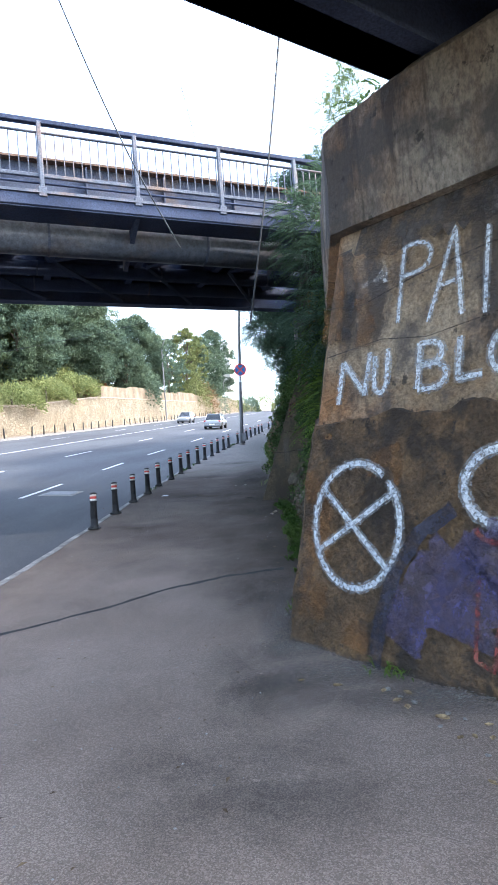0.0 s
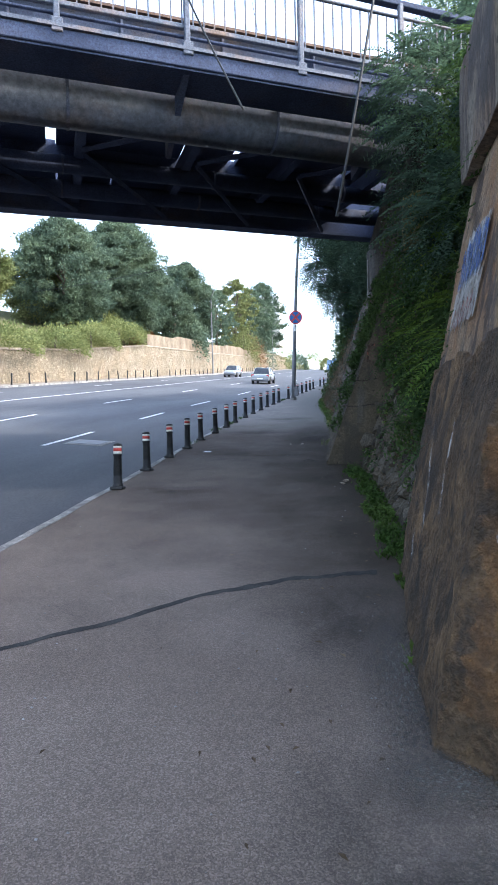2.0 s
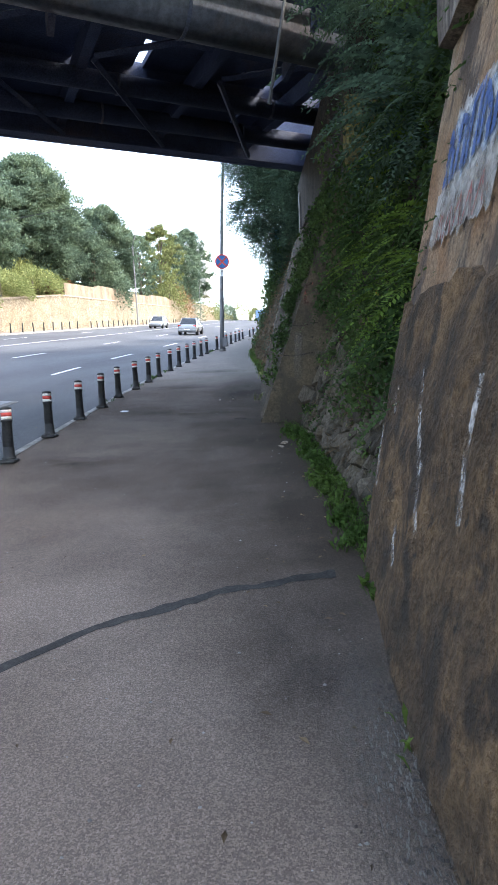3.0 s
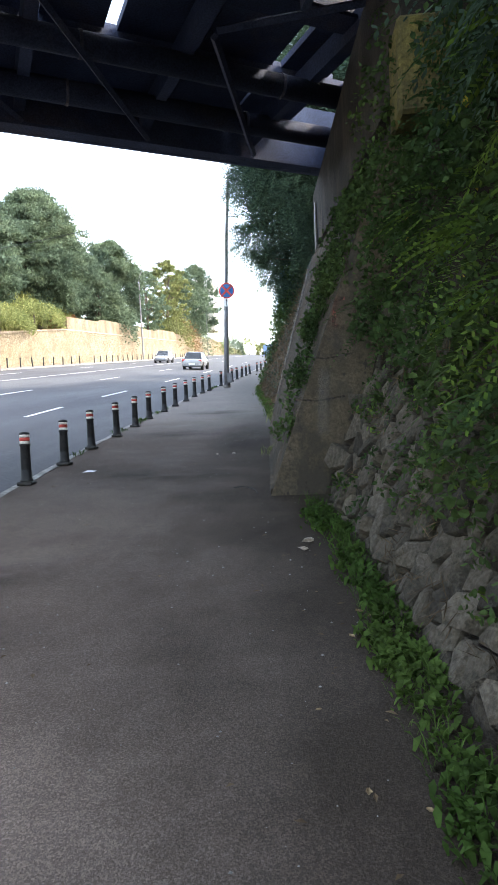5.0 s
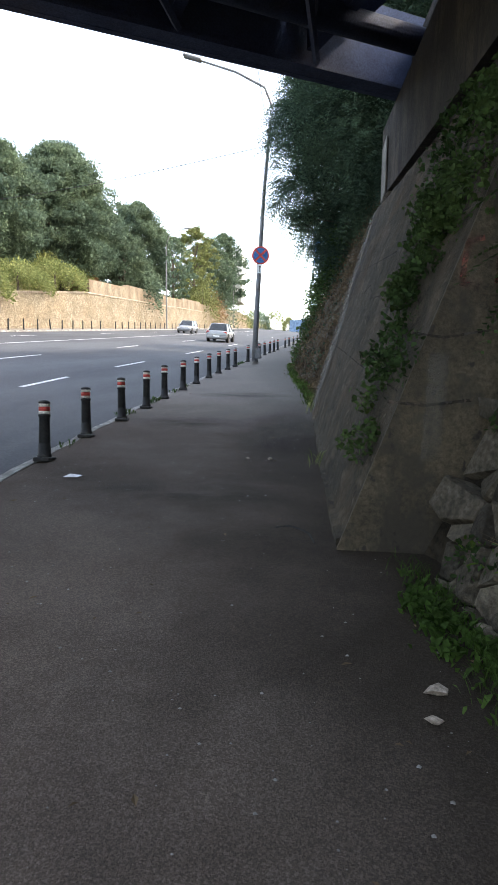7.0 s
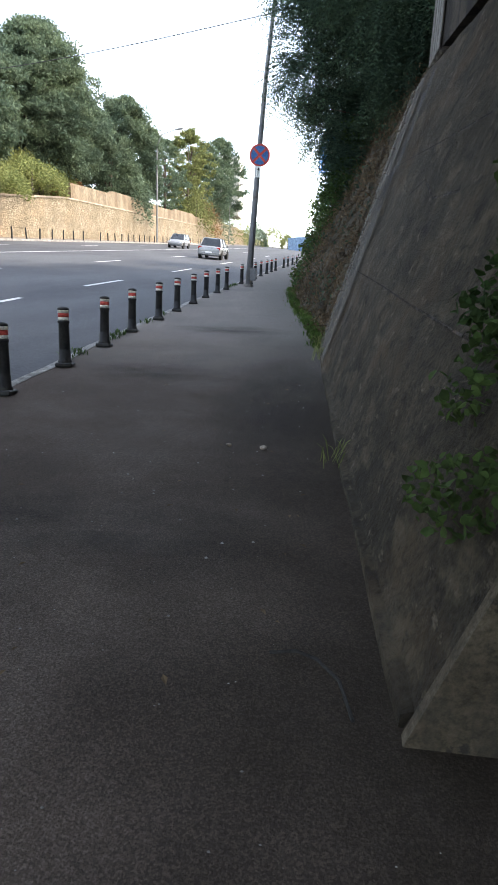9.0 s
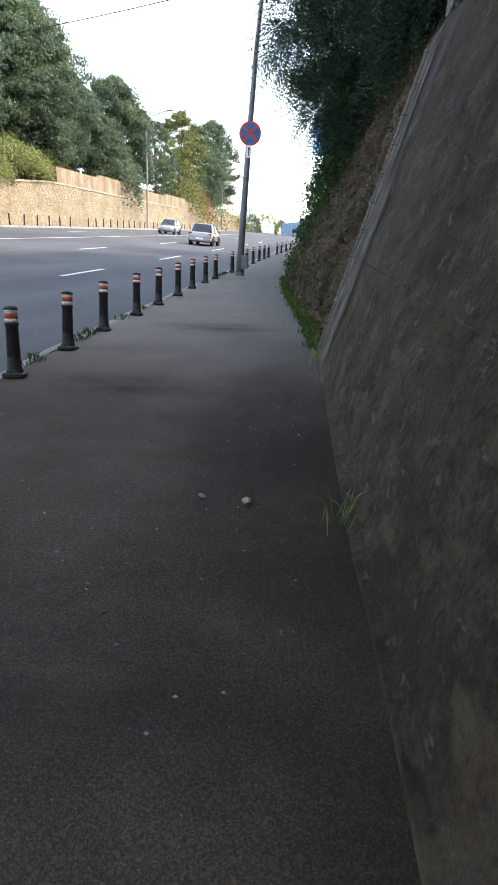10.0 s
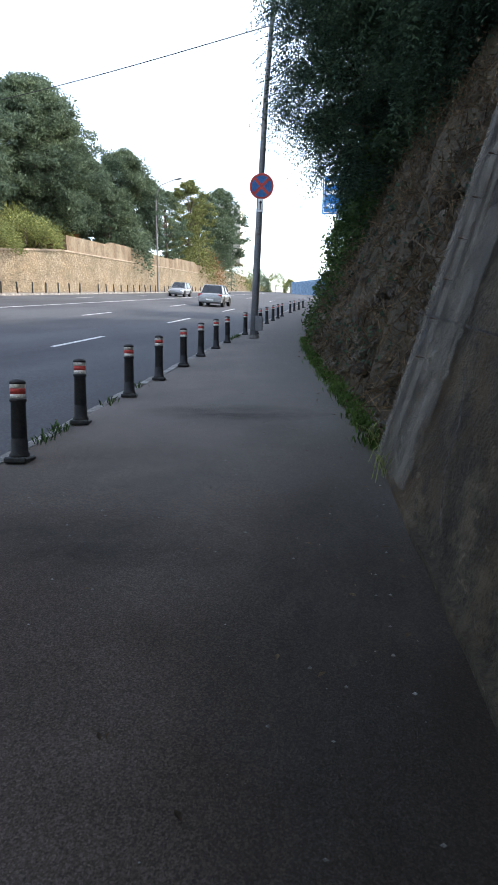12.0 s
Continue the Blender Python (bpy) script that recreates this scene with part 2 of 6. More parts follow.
M_BLUE_STAIN = worn(mat("blue_grey_stain", (0.055, 0.06, 0.07), (0.085, 0.09, 0.1), 3, 0.9, 0.5, 30), 2.2, 0.35, 0.75, 0.6)
M_CONC_PALE = mat("pale_lit_streaked_concrete", (0.17, 0.16, 0.145), (0.27, 0.26, 0.24), 2.0, 0.9, 0.5, 30, (0.08, 0.072, 0.064), 1.4, 0.6, stretch=(2, 2, 0.35))
M_STEEL = mat("dark_painted_steel", (0.027, 0.037, 0.07), (0.044, 0.057, 0.1), 1.2, 0.75, 0.2, 40, (0.06, 0.055, 0.07), 0.8, 0.3, spec=0.2)
M_STEEL_GREY = mat("grey_painted_steel", (0.075, 0.086, 0.115), (0.13, 0.145, 0.18), 1.5, 0.6, 0.2, 40, (0.17, 0.1, 0.06), 1.5, 0.5)
M_STEEL_MID = mat("faded_blue_grey_steel", (0.032, 0.04, 0.066), (0.055, 0.065, 0.098), 1.0, 0.65, 0.25, 40, (0.09, 0.06, 0.045), 1.2, 0.4)
M_PIPE = mat("pipe_lagging", (0.05, 0.06, 0.085), (0.085, 0.095, 0.12), 1.0, 0.6, 0.08, 12, (0.1, 0.08, 0.07), 1.2, 0.5)
M_RUST = mat("rust_brown_steel", (0.09, 0.055, 0.04), (0.14, 0.085, 0.06), 2, 0.8, 0.4, 30)
M_BLACK = mat("bollard_black_iron", (0.012, 0.013, 0.015), (0.025, 0.026, 0.028), 6, 0.5, 0.2, 60, (0.06, 0.055, 0.05), 8, 0.25)
M_WHITE = mat("white_band", (0.55, 0.52, 0.48), (0.68, 0.65, 0.6), 12, 0.6, 0.1, 60, (0.3, 0.28, 0.25), 15, 0.4)
M_RED = mat("red_band", (0.4, 0.045, 0.04), (0.48, 0.075, 0.06), 10, 0.6, 0.1, 60)
M_SPRAY = worn(mat("white_spray_paint", (0.44, 0.48, 0.53), (0.56, 0.6, 0.64), 6, 0.8, 0.3, 50), 34, 0.33, 0.58, 0.92)
M_SPRAY_HALO = worn(mat("white_overspray", (0.36, 0.39, 0.43), (0.45, 0.48, 0.52), 6, 0.8, 0.3, 50), 30, 0.35, 0.75, 0.7)
M_SPRAY_RED = worn(mat("red_spray_paint", (0.17, 0.035, 0.035), (0.22, 0.06, 0.05), 5, 0.8, 0.3, 50, (0.2, 0.12, 0.08), 9, 0.5), 12, 0.35, 0.6)
M_SPRAY_PURPLE = worn(mat("faded_purple_paint", (0.05, 0.046, 0.1), (0.078, 0.068, 0.135), 2.5, 0.9, 0.7, 30, (0.09, 0.07, 0.07), 3.0, 0.6), 5, 0.22, 0.6, 0.9)
M_SPRAY_BLUE = worn(mat("faded_blue_paint", (0.12, 0.18, 0.27), (0.35, 0.4, 0.45), 7, 0.85, 0.4, 40, (0.4, 0.35, 0.3), 6, 0.5), 9, 0.38, 0.58)
M_LIME = worn(mat("lime_deposit", (0.45, 0.43, 0.41), (0.6, 0.58, 0.56), 5, 0.85, 0.5, 40, (0.25, 0.2, 0.17), 9, 0.5), 14, 0.42, 0.68, 0.75)
M_SPRAY_DARK = worn(mat("faded_black_paint", (0.025, 0.025, 0.038), (0.045, 0.045, 0.065), 4, 0.85, 0.5, 40), 6, 0.25, 0.55, 0.92)
M_SPRAY_NAVY = worn(mat("blue_letter_paint", (0.03, 0.07, 0.2), (0.06, 0.11, 0.26), 6, 0.8, 0.3, 50), 11, 0.3, 0.52, 0.9)
M_PANEL = worn(mat("faded_pale_paint", (0.3, 0.29, 0.27), (0.42, 0.41, 0.39), 4, 0.85, 0.4, 40, (0.2, 0.16, 0.12), 5, 0.5), 7, 0.25, 0.55, 0.85)
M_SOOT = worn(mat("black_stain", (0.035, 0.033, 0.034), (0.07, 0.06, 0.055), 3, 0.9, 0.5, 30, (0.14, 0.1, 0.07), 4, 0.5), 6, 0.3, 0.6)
def faded(m, scale, lo, hi, top):
    """A stain on a unit disc: densest in the middle, broken up by noise, gone at the rim."""
    m = worn(m, scale, lo, hi, top)
    t = m.node_tree
    N, L = t.nodes, t.links
    b = N["Principled BSDF"]
    src = b.inputs["Alpha"].links[0].from_socket
    tc, gr, mu, r = N.new("ShaderNodeTexCoord"), N.new("ShaderNodeTexGradient"), N.new("ShaderNodeMath"), N.new("ShaderNodeMapRange")
    gr.gradient_type = "SPHERICAL"
    L.new(tc.outputs["Object"], gr.inputs[0])
    r.inputs[2].default_value = 0.7
    L.new(gr.outputs[1], r.inputs[0])
    mu.operation = "MULTIPLY"
    L.new(src, mu.inputs[0])
    L.new(r.outputs[0], mu.inputs[1])
    L.new(mu.outputs[0], b.inputs["Alpha"])
    return m


M_DIRT = faded(mat("damp_dirt", (0.04, 0.035, 0.032), (0.06, 0.054, 0.05), 4, 0.85, 0.4, 60), 1.6, 0.3, 0.75, 0.6)
M_CRUMB = faded(mat("crumbled_mortar", (0.19, 0.175, 0.155), (0.28, 0.26, 0.235), 14, 0.95, 1.0, 60, depth=0.03), 26.0, 0.4, 0.62, 0.9)
M_STONE = mat("rubble_stone", (0.08, 0.066, 0.048), (0.175, 0.152, 0.12), 4.5, 0.92, 1.0, 24, (0.03, 0.025, 0.017), 2.6, 0.85, obj_random=0.5, depth=0.045)
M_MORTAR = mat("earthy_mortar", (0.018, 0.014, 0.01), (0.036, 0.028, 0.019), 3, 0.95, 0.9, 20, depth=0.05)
M_EARTH = mat("earth_and_dry_litter", (0.045, 0.036, 0.026), (0.09, 0.07, 0.049), 1.4, 0.95, 1.0, 9, (0.035, 0.034, 0.02), 1.0, 0.7, depth=0.06)
M_GRASS = mat("dry_meadow", (0.13, 0.125, 0.05), (0.2, 0.17, 0.08), 0.4, 0.95, 0.8, 6, (0.07, 0.09, 0.03), 0.2, 0.6, depth=0.1)
M_LEAF_DARK = leaf_mat("leaf_dark", (0.04, 0.072, 0.052), (0.07, 0.11, 0.068))
M_LEAF_IVY = leaf_mat("leaf_ivy", (0.036, 0.07, 0.024), (0.066, 0.108, 0.034))
M_LEAF_FRESH = leaf_mat("leaf_fresh", (0.085, 0.15, 0.026), (0.13, 0.195, 0.04))
M_LEAF_WEED = leaf_mat("leaf_weed", (0.055, 0.105, 0.024), (0.085, 0.14, 0.034))
M_LEAF_PALE = leaf_mat("leaf_pale_green", (0.1, 0.15, 0.06), (0.15, 0.2, 0.085))
M_LEAF_YELLOW = leaf_mat("leaf_yellow", (0.35, 0.26, 0.04), (0.45, 0.36, 0.08))
M_LEAF_FAR = leaf_mat("leaf_far_green", (0.08, 0.118, 0.085), (0.118, 0.16, 0.1), 0.25, 0.25)
M_LEAF_OLIVE = leaf_mat("leaf_far_olive", (0.125, 0.15, 0.06), (0.175, 0.185, 0.075), 0.35, 0.3)
M_LEAF_HEDGE = leaf_mat("leaf_hedge", (0.14, 0.17, 0.065), (0.21, 0.23, 0.09), 0.3, 0.5)
M_LEAF_RUSSET = leaf_mat("leaf_russet", (0.17, 0.09, 0.045), (0.2, 0.13, 0.06), 0.3, 0.5)
M_DRY = leaf_mat("dry_stems", (0.085, 0.06, 0.038), (0.15, 0.108, 0.066), 0.4, 2.0)
M_BARK = mat("bark", (0.07, 0.055, 0.042), (0.12, 0.1, 0.08), 4, 0.95, 1.0, 25, stretch=(1, 1, 0.2), depth=0.05)
M_POLE = mat("galvanised_pole", (0.13, 0.135, 0.145), (0.19, 0.195, 0.205), 3, 0.5, 0.15, 50, (0.1, 0.075, 0.06), 3, 0.4)
M_SIGN_BLUE = mat("sign_blue", (0.015, 0.1, 0.3), (0.025, 0.125, 0.34), 4, 0.4, 0.0)
M_SIGN_RED = mat("sign_red", (0.42, 0.04, 0.04), (0.5, 0.06, 0.05), 4, 0.4, 0.0)
M_SIGN_WHITE = mat("sign_white", (0.75, 0.75, 0.75), (0.8, 0.8, 0.8), 4, 0.4, 0.0)
M_BOARD = mat("direction_sign_blue", (0.02, 0.16, 0.42), (0.03, 0.2, 0.48), 1, 0.5, 0.0)
M_RENDER = mat("peeling_render", (0.14, 0.108, 0.074), (0.22, 0.182, 0.132), 0.6, 0.9, 0.5, 8, (0.13, 0.085, 0.052), 0.5, 0.7, stretch=(1, 1, 0.5), depth=0.05)
M_COPING = mat("coping_stone", (0.2, 0.16, 0.12), (0.3, 0.25, 0.19), 1, 0.9, 0.5, 10)
M_FARPAVE = mat("sunlit_paving", (0.15, 0.125, 0.1), (0.2, 0.17, 0.135), 0.6, 0.9, 0.3, 20)
M_BLUE_CLAD = mat("blue_cladding", (0.13, 0.22, 0.34), (0.16, 0.25, 0.38), 0.3, 0.5, 0.2, 2)
M_GLASS_DARK = mat("dark_glass", (0.02, 0.025, 0.03), (0.03, 0.035, 0.04), 2, 0.08, 0.0, spec=0.6)
M_TYRE = mat("tyre_rubber", (0.015, 0.015, 0.015), (0.025, 0.025, 0.025), 5, 0.85, 0.2)
M_RIM = mat("alloy_rim", (0.45, 0.45, 0.46), (0.55, 0.55, 0.56), 5, 0.35, 0.0, metal=0.8)
M_CAR_SILVER = mat("silver_car_paint", (0.26, 0.275, 0.29), (0.29, 0.3, 0.315), 2, 0.25, 0.0, metal=0.3, spec=0.5)
M_LAMP_RED = mat("tail_lamp", (0.3, 0.015, 0.015), (0.36, 0.02, 0.02), 5, 0.2, 0.0, spec=0.5)
M_BARE = mat("off_white_plaster", (0.6, 0.6, 0.58), (0.7, 0.7, 0.68), 1, 0.8, 0.1)
M_LEAF_TAN = mat("tan_dry_leaf", (0.2, 0.14, 0.075), (0.32, 0.24, 0.13), 20, 0.8, 0.3, 60, obj_random=0.25)
M_PAPER = mat("pale_litter", (0.32, 0.27, 0.22), (0.42, 0.36, 0.3), 8, 0.8, 0.3, 60)
M_YELLOW_CONC = mat("lichen_yellow_concrete", (0.1, 0.085, 0.03), (0.17, 0.14, 0.04), 3, 0.9, 0.6, 30, (0.05, 0.045, 0.025), 2.5, 0.8)


# stone wall of the far side: joints by a cell texture with real relief
def masonry_mat():
    m = mat("cream_masonry", (0.22, 0.178, 0.122), (0.3, 0.25, 0.18), 0.5, 0.9, 0.0, 5, (0.32, 0.24, 0.155), 0.3, 0.5)
    t = m.node_tree
    N, L = t.nodes, t.links
    b = N["Principled BSDF"]
    tc, mp = N.new("ShaderNodeTexCoord"), N.new("ShaderNodeMapping")
    mp.inputs["Scale"].default_value = (1.4, 2.9, 6.6)
    L.new(tc.outputs["Object"], mp.inputs[0])
    ve, vc = N.new("ShaderNodeTexVoronoi"), N.new("ShaderNodeTexVoronoi")
    ve.feature = "DISTANCE_TO_EDGE"
    for v in (ve, vc):
        v.inputs["Scale"].default_value = 1.0
        L.new(mp.outputs[0], v.inputs["Vector"])
    mr = N.new("ShaderNodeMapRange")
    mr.inputs[1].default_value, mr.inputs[2].default_value = 0.012, 0.085
    L.new(ve.outputs["Distance"], mr.inputs[0])
    src = b.inputs["Base Color"].links[0].from_socket
    hs = N.new("ShaderNodeHueSaturation")
    L.new(src, hs.inputs["Color"])
    bw = N.new("ShaderNodeSeparateColor")
    L.new(vc.outputs["Color"], bw.inputs[0])
    m2 = N.new("ShaderNodeMapRange")
    m2.inputs[3].default_value, m2.inputs[4].default_value = 0.86, 1.12
    L.new(bw.outputs[0], m2.inputs[0])
    L.new(m2.outputs[0], hs.inputs["Value"])
    mx = N.new("ShaderNodeMix")
    mx.data_type = "RGBA"
    L.new(mr.outputs[0], mx.inputs[0])
    mx.inputs[6].default_value = (0.15, 0.117, 0.076, 1)
    L.new(hs.outputs[0], mx.inputs[7])
    L.new(mx.outputs[2], b.inputs["Base Color"])
    bp = N.new("ShaderNodeBump")
    bp.inputs["Strength"].default_value, bp.inputs["Distance"].default_value = 0.8, 0.08
    L.new(mr.outputs[0], bp.inputs["Height"])
    L.new(bp.outputs[0], b.inputs["Normal"])
    return m


M_MASONRY = masonry_mat()

# ---------- helpers ----------
RNG = np.random.default_rng(7)


def mesh_ob(name, verts, faces, material, parent=None, label="", smooth=False):
    me = bpy.data.meshes.new(name)
    me.from_pydata([tuple(map(float, v)) for v in verts], [], [tuple(map(int, f)) for f in faces])
    me.materials.append(material)
    if smooth:
        me.polygons.foreach_set("use_smooth", [True] * len(me.polygons))
    me.update()
    ob = new(name, me)
    if parent is not None:
        ob.parent = parent
    if label:
        ob["label"] = label
    return ob


def part(name, bm, material, parent, label="", smooth=False):
    me = bpy.data.meshes.new(name)
    bmesh.ops.recalc_face_normals(bm, faces=bm.faces)
    bm.to_mesh(me)
    bm.free()
    me.materials.append(material)
    if smooth:
        me.polygons.foreach_set("use_smooth", [True] * len(me.polygons))
    ob = new(name, me)
    if parent is not None:
        ob.parent = parent
    if label:
        ob["label"] = label
    return ob


def thing(name, label, category, m=None, group="", kind=""):
    ob = new(name)
    ob.empty_display_size = 0.1
    if m is not None:
        ob.matrix_world = m
    return tagged(ob, label, category, group, kind)


def add_box(bm, size, m=None, bevel=0.0):
    r = bmesh.ops.create_cube(bm, size=1.0)
    vs = r["verts"]
    bmesh.ops.scale(bm, vec=size, verts=vs)
    if bevel:
        es = list({e for v in vs for e in v.link_edges})
        res = bmesh.ops.bevel(bm, geom=es, offset=bevel, segments=1, affect="EDGES")
        vs = list({v for f in res["faces"] for v in f.verts} | {v for v in vs if v.is_valid})
    if m is not None:
        bmesh.ops.transform(bm, matrix=m, verts=vs)
    return bm


def box_part(name, size, m, material, parent, bevel=0.0, label=""):
    return part(name, add_box(bmesh.new(), size, m, bevel), material, parent, label)


def lathe(profile, n=20):
    """Turn (radius, height) pairs round z."""
    bm = bmesh.new()
    rings = []
    for r, z in profile:
        rings.append([bm.verts.new((r * math.cos(2 * math.pi * i / n), r * math.sin(2 * math.pi * i / n), z)) for i in range(n)])
    for a, b in zip(rings, rings[1:]):
        for i in range(n):
            bm.faces.new((a[i], a[(i + 1) % n], b[(i + 1) % n], b[i]))
    bm.faces.new(rings[0][::-1])
    bm.faces.new(rings[-1])
    return bm


def tube(points, radii, n=8):
    bm = bmesh.new()
    pts = [Vector(p) for p in points]
    rings = []
    for i, p in enumerate(pts):
        d = (pts[min(i + 1, len(pts) - 1)] - pts[max(i - 1, 0)]).normalized()
        q = d.to_track_quat("Z", "Y")
        r = radii[i] if isinstance(radii, (list, tuple)) else radii
        rings.append([bm.verts.new(p + q @ Vector((r * math.cos(2 * math.pi * k / n), r * math.sin(2 * math.pi * k / n), 0))) for k in range(n)])
    for a, b in zip(rings, rings[1:]):
        for k in range(n):
            bm.faces.new((a[k], a[(k + 1) % n], b[(k + 1) % n], b[k]))
    bm.faces.new(rings[0][::-1])
    bm.faces.new(rings[-1])
    return bm


def sheet(name, fx, us, vs, material, parent=None, label="", smooth=True):
    """A grid surface: fx(u, v) gives a place."""
    verts = [fx(u, v) for u in us for v in vs]
    nv = len(vs)
    faces = [(i * nv + j, i * nv + j + 1, (i + 1) * nv + j + 1, (i + 1) * nv + j) for i in range(len(us) - 1) for j in range(nv - 1)]
    return mesh_ob(name, verts, faces, material, parent, label, smooth)


def rough(x, y, z, s, a):
    return a * noise.noise(Vector((x * s, y * s, z * s)))


# ground profile along the road
GY = (-80, -40, -25, -15, -12, -8.2, -4, 0, 7.46, 11, 207, 900)
GZ = (-2.6, -1.75, -1.42, -1.17, -1.03, -0.69, -0.37, 0, 0.66, 0.93, 16.4, 40.0)
_gy = np.linspace(-80, 207, 2871)
_gz = np.interp(_gy, GY, GZ)
_gz = np.convolve(np.pad(_gz, 12, mode="edge"), np.ones(25) / 25, mode="valid")


def g(y):
    if y > 206:
        return float(np.interp(y, GY, GZ))
    return float(np.interp(y, _gy, _gz))


def kerb_x(y):
    return float(np.interp(y, (-40, -16, -12, -8.5, -5, -2, 3, 12, 30, 60, 207), (0.9, 0.55, 0.36, 0.22, 0.02, -0.12, -0.14, -0.05, 0.05, 0.2, 1.0)))


ROAD_L = -18.2


def road_z(x, y):
    return g(y) - 0.1 - 0.068 * x


def span(a, b, step):
    return list(np.linspace(a, b, max(2, int(round((b - a) / step)) + 1)))

# ---------- ground, road, pavement ----------
YS = span(-40, 30, 0.5) + span(32, 206, 3)


def ground_z(x, y):
    if x < ROAD_L - 2.2:
        base = road_z(ROAD_L, y)
        d = ROAD_L - 1.6 - x
        return base + min(2.6 + 0.42 * d, 9.0) - 0.6
    if x > 9 and y > -16:
        return g(y) + 3.2
    return road_z(min(x, 0), y) - 0.5


tagged(sheet("ground", lambda u, v: (u, v, ground_z(u, v)), [-600, -200, -80, -45, -34, -28, -24, -21.5, -20.55, -20.3, -12, -6, 0, 9, 9.2, 40, 200, 600],
             [-80, -60, -40, -20, -15, -12, -10, -8, -6, -4, -2, 0, 4, 8, 12, 30, 60, 100, 150, 207, 300, 600, 900], M_GRASS), "dry grassy ground that runs out to the horizon", "ground", kind="structure")
tagged(sheet("road", lambda u, v: (kerb_x(v) - 0.12 + (ROAD_L - kerb_x(v) + 0.12) * u, v, road_z(kerb_x(v) - 0.12 + (ROAD_L - kerb_x(v) + 0.12) * u, v)), [i / 12 for i in range(13)], YS, M_ROAD),
       "wide grey asphalt road with worn white lane lines", "road", kind="structure")
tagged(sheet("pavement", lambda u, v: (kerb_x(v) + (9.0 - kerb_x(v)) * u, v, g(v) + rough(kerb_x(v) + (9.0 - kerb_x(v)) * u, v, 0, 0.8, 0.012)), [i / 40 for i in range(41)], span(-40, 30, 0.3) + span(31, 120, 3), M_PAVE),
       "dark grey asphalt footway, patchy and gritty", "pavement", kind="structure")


def strip(name, x0, x1, dz0, dz1, ys, material, wob=0.0):
    """A long solid strip along the road, between two lines."""
    verts, faces = [], []
    for y in ys:
        a, b = x0(y), x1(y)
        w = rough(a, y, 0, 1.5, wob)
        verts += [(a + w, y, dz0(a, y)), (a + w, y, dz1(a, y)), (b + w, y, dz1(b, y)), (b + w, y, dz0(b, y))]
    for i in range(len(ys) - 1):
        k = 4 * i
        for j in range(4):
            faces.append((k + j, k + (j + 1) % 4, k + 4 + (j + 1) % 4, k + 4 + j))
    n = len(verts)
    faces += [(0, 1, 2, 3), (n - 1, n - 2, n - 3, n - 4)]
    return mesh_ob(name, verts, faces, material)


tagged(strip("kerb", lambda y: kerb_x(y) - 0.1, lambda y: kerb_x(y) + 0.015, lambda x, y: g(y) - 0.35, lambda x, y: g(y) + 0.006, span(-40, 30, 0.5) + span(32, 120, 3), M_KERB, 0.05),
       "low worn concrete kerb along the footway", "kerb", kind="structure")
tagged(strip("far_kerb", lambda y: ROAD_L - 0.15, lambda y: ROAD_L + 0.05, lambda x, y: road_z(x, y) - 0.3, lambda x, y: road_z(x, y) + 0.13, YS[::3] + [YS[-1]], M_KERB),
       "pale concrete kerb on the far side of the road", "kerb", kind="structure")
tagged(strip("far_pavement", lambda y: ROAD_L - 1.7, lambda y: ROAD_L - 0.15, lambda x, y: road_z(x, y) - 0.3, lambda x, y: road_z(x, y) + 0.12, YS[::3] + [YS[-1]], M_FARPAVE),
       "narrow sunlit footway under the stone wall", "pavement", kind="structure")

lines = thing("lane_marking", "worn white painted lane lines on the asphalt", "road marking", kind="structure")


def dash(x, y0, y1, w=0.13):
    verts = []
    ys = span(y0, y1, 1.5)
    for y in ys:
        verts += [(x - w / 2, y, road_z(x - w / 2, y) + 0.006), (x + w / 2, y, road_z(x + w / 2, y) + 0.006)]
    mesh_ob("dash", verts, [(2 * i, 2 * i + 1, 2 * i + 3, 2 * i + 2) for i in range(len(ys) - 1)], M_LINE, lines)


for y0, y1 in ((-16.4, -13.9), (-10.3, -7.8), (-4.2, -1.6), (1.9, 4.3), (7.9, 11.0), (17.7, 21.6), (30.4, 35.0), (45.0, 50.0), (61.0, 67.0)):
    dash(-3.5, y0, y1)
for y0, y1 in ((-16.0, -13.4), (-8.6, -6.0), (-0.8, 1.8), (7.2, 10.4), (18.6, 22.0), (32.6, 37.0), (49.0, 54.0), (70.0, 77.0)):
    dash(-7.35, y0, y1)
for i in range(9):
    dash(-15.2, -20.0 + 14.0 * i, -16.7 + 14.0 * i, 0.11)
dash(-11.7, -40, 160, 0.13)

# manhole frame in the road
mh = thing("manhole_cover", "square grey cast iron cover set in the asphalt", "manhole", pose(-2.7, -3.4, road_z(-2.7, -3.4)))
box_part("frame", (1.0, 0.8, 0.02), pose(0, 0, 0.002, 4.5, 3.9, 0), M_KERB, mh, 0.005)
box_part("lid", (0.8, 0.6, 0.02), pose(0, 0, 0.012, 4.5, 3.9, 0), M_POLE, mh, 0.005)

# dirt and damp patches on the footway
def pave_z(x, y):
    return g(y) + rough(x, y, 0, 0.8, 0.012)


def patch(label, x, y, rx, ry, material, seed, dz=0.013):
    """A stain: a disc of unit radius, scaled, that lies on the asphalt."""
    ob = sheet("dirt_patch", lambda u, v: (u * math.cos(v), u * math.sin(v), pave_z(x + rx * u * math.cos(v), y + ry * u * math.sin(v)) - g(y) + dz), [0.02, 0.25, 0.5, 0.75, 1.0], [2 * math.pi * i / 32 for i in range(33)], material)
    ob.matrix_world = Matrix.Translation((x, y, g(y))) @ Matrix.Diagonal((rx, ry, 1, 1))
    tagged(ob, label, "stain", kind="structure")


